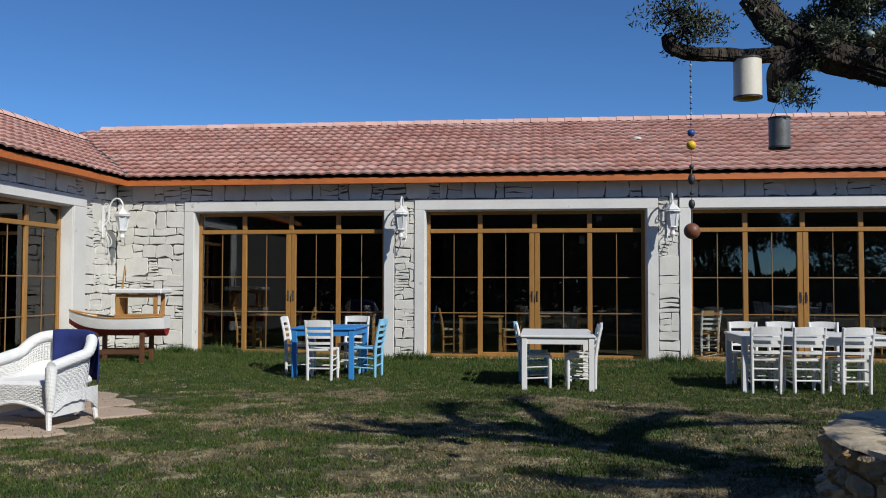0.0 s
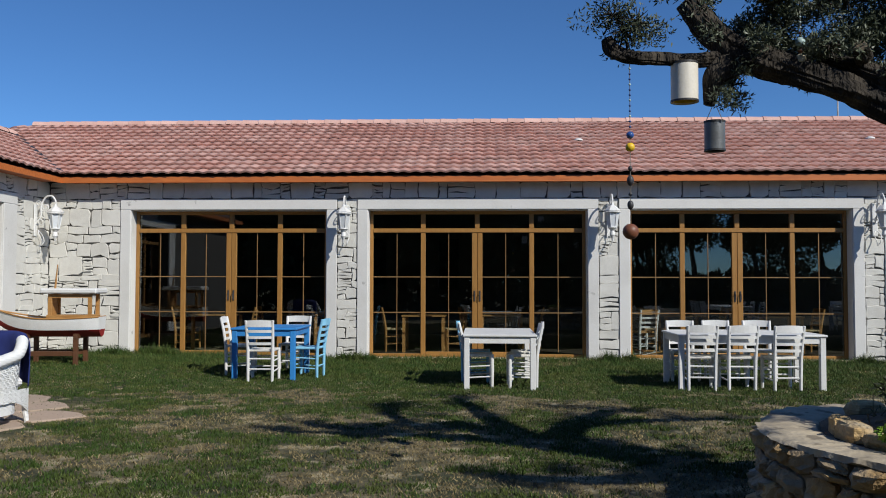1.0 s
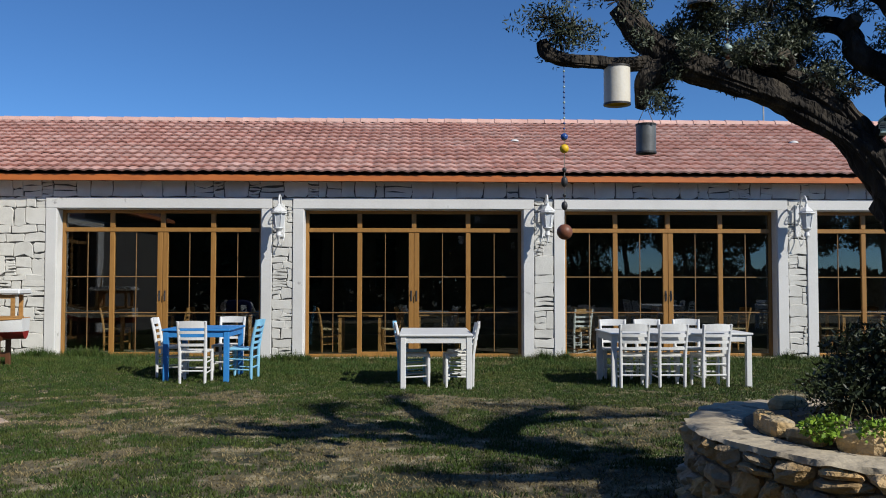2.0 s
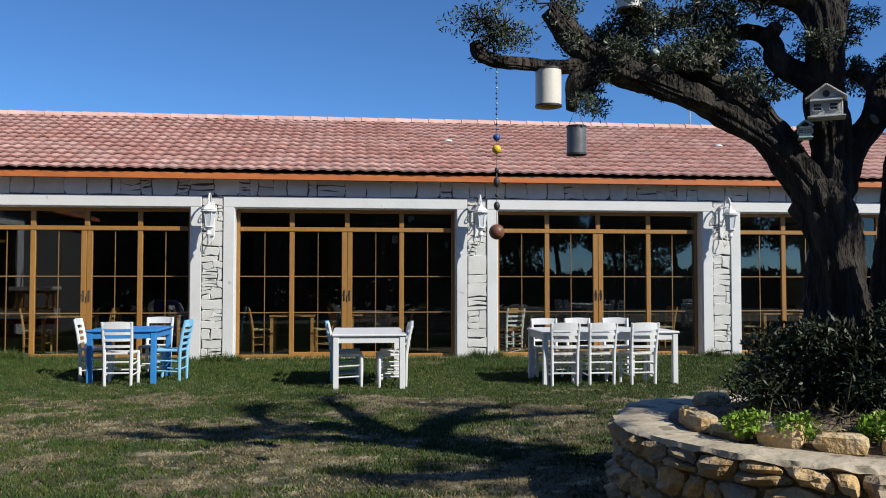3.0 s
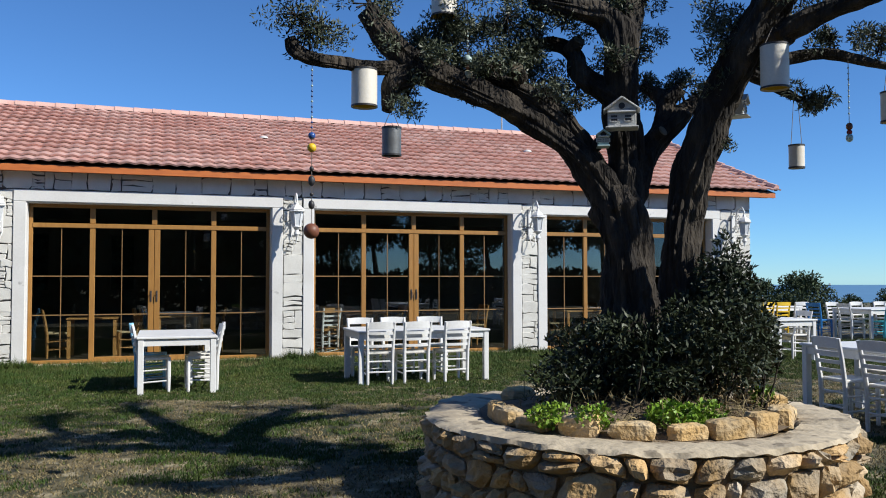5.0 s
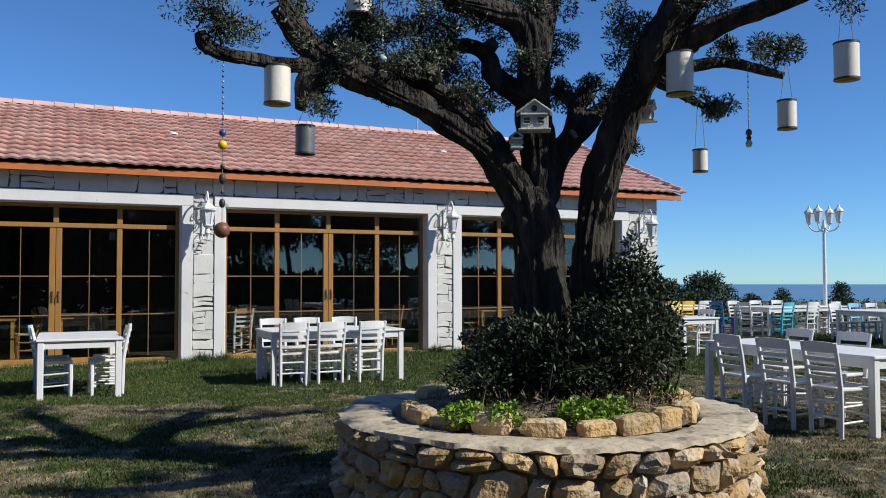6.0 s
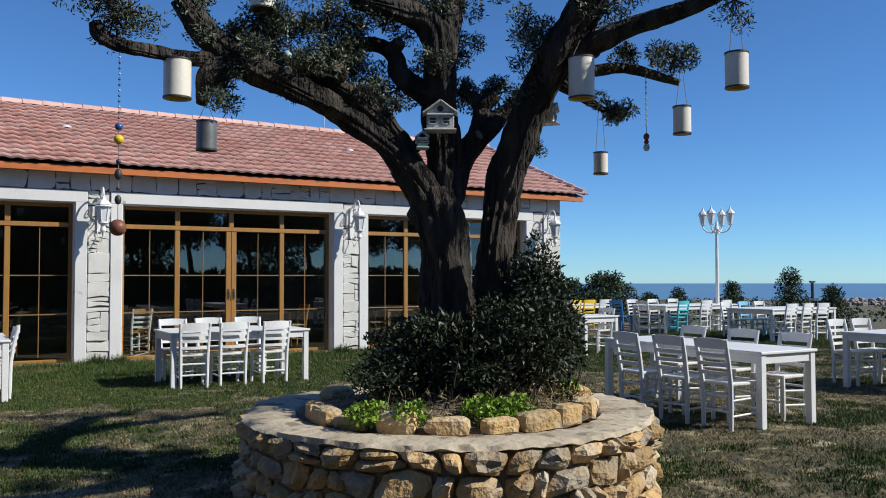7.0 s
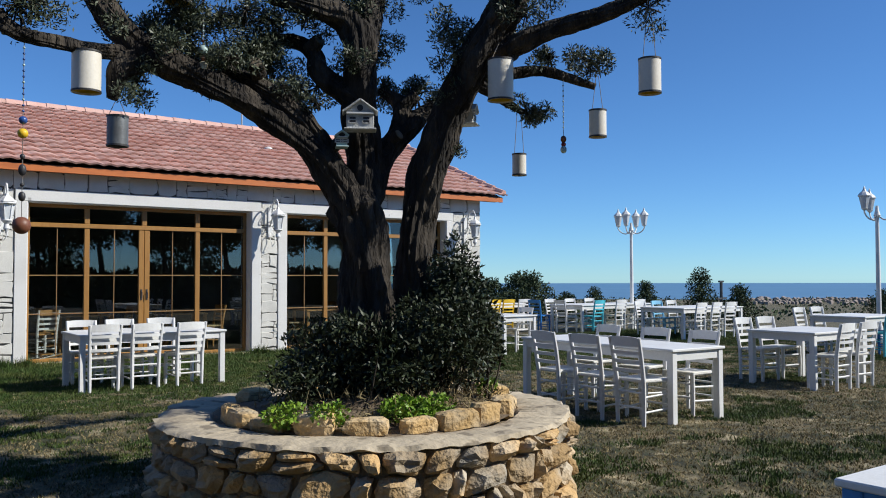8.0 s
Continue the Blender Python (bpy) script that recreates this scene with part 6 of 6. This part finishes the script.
# stand of trees behind the viewer, mirrored in the glazing
for i, (x, y, h_) in enumerate([(-14, -9, 7.5), (-9, -11, 8.5), (-4.5, -9.5, 8), (-0.5, -11, 9), (3.5, -10, 7), (9.0, -15, 6.5), (17, -16, 6.0)]):
    build_tree(x, y, h_, 2.4, 2600, "tall dark tree standing across the garden", 20 + i, 0.22, 0.34)


for i, (x, h_) in enumerate([(7.6, 4.6), (10.4, 5.0), (13.6, 4.7), (16.6, 5.1), (20.2, 4.8), (24.0, 5.0)]):
    build_tree(x, -10.2 - 0.3 * (i % 3), h_ + 0.4, 1.9, 3200, "round-headed tree standing across the garden", 40 + i, 0.66, 0.34)


def build_distance():
    rng = random.Random(17)
    hed = Shape()
    for i in range(26):
        x = -12 + i * 0.62
        leaf_cloud(hed, rng, (x, 24.6, 1.5), (0.6, 0.5, 1.8), 1500, 0.28, 0.18)
        leaf_cloud(hed, rng, (x + 0.3, 25.5, 1.7), (0.6, 0.5, 1.9), 900, 0.34, 0.24)
    tagged(part("hedge", hed, PINE, fix=False), "dark green hedge behind the house", "hedge", kind="stuff")
    # Unseen hedge added behind the viewer: blocks sky fill, darkens the glazing's reflections.
    gar = Shape()
    for i in range(64):
        x = -26 + i * 0.9
        top = 7.4 if x < 6 else 1.7 + 0.5 * noise.noise((x * 0.4, 0, 0))
        leaf_cloud(gar, rng, (x, -7.0 if x < 6 else -10.5 - 0.12 * (x - 6), top * 0.5), (1.0, 0.8, top * 0.62), 760 if x < 6 else 260, 0.6, 0.42)
    tagged(part("garden_hedge", gar, PINE, fix=False), "unseen hedge added behind the viewer to cut sky light and darken the glazing", "hedge", kind="stuff")
    town = Shape()
    for _ in range(900):
        a, r = radians(rng.uniform(56, 92)), rng.uniform(860, 1125)
        x, y = r * math.sin(a), r * math.cos(a)
        w, d, h_ = rng.uniform(2, 5), rng.uniform(2, 5), rng.uniform(1.2, 2.6)
        z = ground_z(x, y)
        town.box(x - w / 2, x + w / 2, y - d / 2, y + d / 2, z - 2, z + h_)
        town.add([(x - w / 2, y - d / 2, z + h_), (x + w / 2, y - d / 2, z + h_), (x + w / 2, y + d / 2, z + h_), (x - w / 2, y + d / 2, z + h_), (x - w / 2, y, z + h_ + 0.7), (x + w / 2, y, z + h_ + 0.7)],
                 [(0, 1, 5, 4), (3, 4, 5, 2), (0, 4, 3), (1, 2, 5)])
    tagged(part("town", town, HOUSE_FAR, fix=False), "pale houses of a distant coastal town", "town", kind="stuff")
    wood = Shape()
    for _ in range(900):
        a, r = radians(rng.uniform(44, 95)), rng.uniform(520, 1100)
        x, y = r * math.sin(a), r * math.cos(a)
        leaf_cloud(wood, rng, (x, y, ground_z(x, y) + 1.2), (5, 5, 1.0), 5, 3.0, 2.0)
    tagged(part("far_woods", wood, PINE, fix=False), "dark scattered trees on the coastal plain", "woods", kind="stuff")
    for a, r, w in ((42.5, 2600, 46), (43.0, 4300, 120)):
        x, y = r * math.sin(radians(a)), r * math.cos(radians(a))
        ship = thing("ship", (x, y, -26), 90 - a + 30, "grey cargo ship far out at sea", "ship", "ships at sea")
        s = Shape()
        s.v = [(-w / 2, -4, 4), (w / 2, -4, 4), (w / 2 + 5, 0, 5), (w / 2, 4, 4), (-w / 2, 4, 4), (-w / 2, -3, -1), (w / 2 - 3, -3, -1), (w / 2, 0, -1), (w / 2 - 3, 3, -1), (-w / 2, 3, -1)]
        s.f = [(0, 1, 2, 3, 4), (5, 9, 8, 7, 6)] + [(i, 5 + i, 5 + (i + 1) % 5, (i + 1) % 5) for i in range(5)]
        part("hull", s, DARK, ship)
        part("bridge", Shape().box(-w / 2 + 2, -w / 2 + 8, -3, 3, 4, 11), GREY_WOOD, ship)
    x, y = 48.9, 34.9
    z = ground_z(x, y)
    pole = thing("utility_pole", (x, y, z), 20, "dark steel pole with cross arms beyond the terrace", "pole")
    part("shaft", Shape().tube([(0, 0, -0.5), (0, 0, 1.3 - z)], 0.10, 8), DARK, pole)
    for h_, w in ((1.25 - z, 0.5), (0.1 - z, 1.1)):
        part("cross_arm", Shape().box(-w, w, -0.06, 0.06, h_ - 0.06, h_ + 0.06), DARK, pole)


build_distance()


# ---------------------------------------------------------------- grass
def build_grass(name, mat, count, label, seed, dry):
    rng = np.random.RandomState(seed)
    x, y = rng.uniform(-8.2, 20.0, count * 3), 3.0 + 12.8 * rng.rand(count * 3) ** 1.25
    keep = []
    for i in range(len(x)):
        v = 0.9 * noise.noise((x[i] * 0.55, y[i] * 0.9, 3.1)) + 0.9 * noise.noise((x[i] * 1.7, y[i] * 2.6, 7.7)) + 0.6 * noise.noise((x[i] * 4.3, y[i] * 5.2, 1.7))
        lush = 0.95 * smoothstep(9.0, 13.0, y[i]) - 0.22 * smoothstep(6.0, 11.0, x[i]) * smoothstep(13, 8, y[i]) + 0.25 * smoothstep(-1.0, -5.0, x[i])
        g = v + lush
        ok = rng.rand() < (0.03 + 0.97 * smoothstep(0.0, 0.30, g) if not dry else 1 - 0.92 * smoothstep(-0.15, 0.3, g))
        if ok and math.hypot(x[i] - PC.x, y[i] - PC.y) > PR + 0.01 and not (-6.9 < x[i] < -4.5 and 7.4 < y[i] < 10.5 and rng.rand() < 0.8):
            keep.append(i)
        if len(keep) >= count:
            break
    x, y = x[keep], y[keep]
    n, per = len(x), 4
    z = np.array([ground_z(a, b) for a, b in zip(x, y)])
    tall = 0.7 + 0.75 * np.array([smoothstep(12.0, 15.0, b) for b in y]) + 1.5 * (y > 15.35) * rng.rand(n)
    X, Y, Z, T = (np.repeat(a, per) for a in (x, y, z, tall))
    m = n * per
    X, Y = X + rng.normal(0, 0.022, m), Y + rng.normal(0, 0.022, m)
    hgt = T * rng.uniform(0.018, 0.055, m) * (0.7 if dry else 1.0)
    a = rng.uniform(0, 2 * np.pi, m)
    wd = rng.uniform(0.003, 0.0085, m)
    lean, b = (1.6 if dry else 0.75) * hgt * rng.uniform(0.2, 1.2, m), rng.uniform(0, 2 * np.pi, m)
    co = np.empty((m, 3, 3))
    co[:, 0] = np.stack([X - np.cos(a) * wd, Y - np.sin(a) * wd, Z - 0.004], -1)
    co[:, 1] = np.stack([X + np.cos(a) * wd, Y + np.sin(a) * wd, Z - 0.004], -1)
    co[:, 2] = np.stack([X + np.cos(b) * lean, Y + np.sin(b) * lean, Z + hgt], -1)
    me = bpy.data.meshes.new(name)
    me.vertices.add(m * 3)
    me.vertices.foreach_set("co", co.ravel())
    me.loops.add(m * 3)
    me.loops.foreach_set("vertex_index", np.arange(m * 3, dtype=np.int32))
    me.polygons.add(m)
    me.polygons.foreach_set("loop_start", np.arange(0, m * 3, 3, dtype=np.int32))
    me.update(calc_edges=True)
    me.materials.append(mat)
    tagged(new(name, me), label, "grass", kind="stuff")


build_grass("grass", GRASS, 190000, "short uneven green lawn grass", 1, False)
build_grass("dry_grass", STRAW, 70000, "thin dry straw-coloured lawn grass", 2, True)


def build_cables():
    """A loose heap of cable inside the third window."""
    rng = random.Random(77)
    c = thing("cable_heap", (3.20, 16.45, 0.03), 0, "tangled pale cables lying inside the window", "cable")
    for mat in (RENDER, BROWN, WOOD):
        pts = [(rng.uniform(-0.3, 0.35), rng.uniform(-0.10, 0.12), rng.uniform(0.01, 0.13)) for _ in range(9)]
        part("cable", Shape().tube(curve_through(pts, 5), 0.010, 5), mat, c, "", True)


build_cables()


def build_tufts():
    rng = random.Random(31)
    for x, y, r in [(-6.9, 15.5, 0.30), (-6.2, 15.55, 0.26), (-5.9, 15.5, 0.2), (-2.2, 15.45, 0.26), (-2.5, 15.5, 0.18), (2.3, 15.55, 0.2), (2.7, 15.6, 0.16), (-7.6, 15.4, 0.24), (6.9, 15.55, 0.2)]:
        s = Shape()
        for _ in range(int(2400 * r)):
            a, q = rng.uniform(0, 6.28), r * math.sqrt(rng.random())
            p = Vector((q * math.cos(a), q * math.sin(a) * 0.6, 0))
            d = Vector((rng.gauss(0, 0.4), rng.gauss(0, 0.4), 1)).normalized() * rng.uniform(0.10, 0.26) * (1.2 - q / r * 0.5)
            side = Vector((math.cos(a * 3), math.sin(a * 3), 0)) * 0.007
            n = len(s.v)
            s.v += [tuple(p - side), tuple(p + side), tuple(p + d)]
            s.f.append((n, n + 1, n + 2))
        ob = part("grass_tuft", s, GRASS, fix=False)
        ob.matrix_basis = pose(x, y, ground_z(x, y))
        tagged(ob, "tall green grass tuft against the wall", "grass", "tufts along the wall")


build_tufts()


# ---------------------------------------------------------------- stone cladding, piece by piece
def clad_all():
    rng = random.Random(42)

    def on_main(u, v, out):
        return (u, WALL_Y - 0.002 - out, v)

    def on_wing(u, v, out):
        return (WING_X + 0.002 + out, u, v)
    edges = [e for o in OPENINGS for e in o]
    for a, b in zip(edges[1:-1:2], edges[2::2]):
        clad(MAIN_WALL, rng, a + SURROUND + 0.005, b - SURROUND - 0.005, -0.02, HEAD + 0.21, on_main, 0.10, 0.36, (0.11, 0.45))
    clad(MAIN_WALL, rng, WING_X + 0.03, OPENINGS[0][0] - SURROUND - 0.005, 0.0, HEAD + 0.21, on_main, 0.08, 0.36, (0.16, 0.50))
    clad(MAIN_WALL, rng, OPENINGS[-1][1] + SURROUND + 0.005, END_X, -0.02, HEAD + 0.21, on_main, 0.08, 0.32, (0.16, 0.42))
    clad(MAIN_WALL, rng, WING_X + 0.03, END_X, HEAD + 0.215, WALL_TOP - 0.05, on_main, 0.15, 0.36, (0.14, 0.55))
    clad(WING_WALL, rng, WING_OPEN[1] + 0.425, WALL_Y - 0.03, 0.0, HEAD + 0.21, on_wing, 0.08, 0.36, (0.16, 0.50))
    clad(WING_WALL, rng, 11.0, WALL_Y - 0.03, HEAD + 0.215, WALL_TOP - 0.05, on_wing, 0.15, 0.36, (0.14, 0.55))


clad_all()
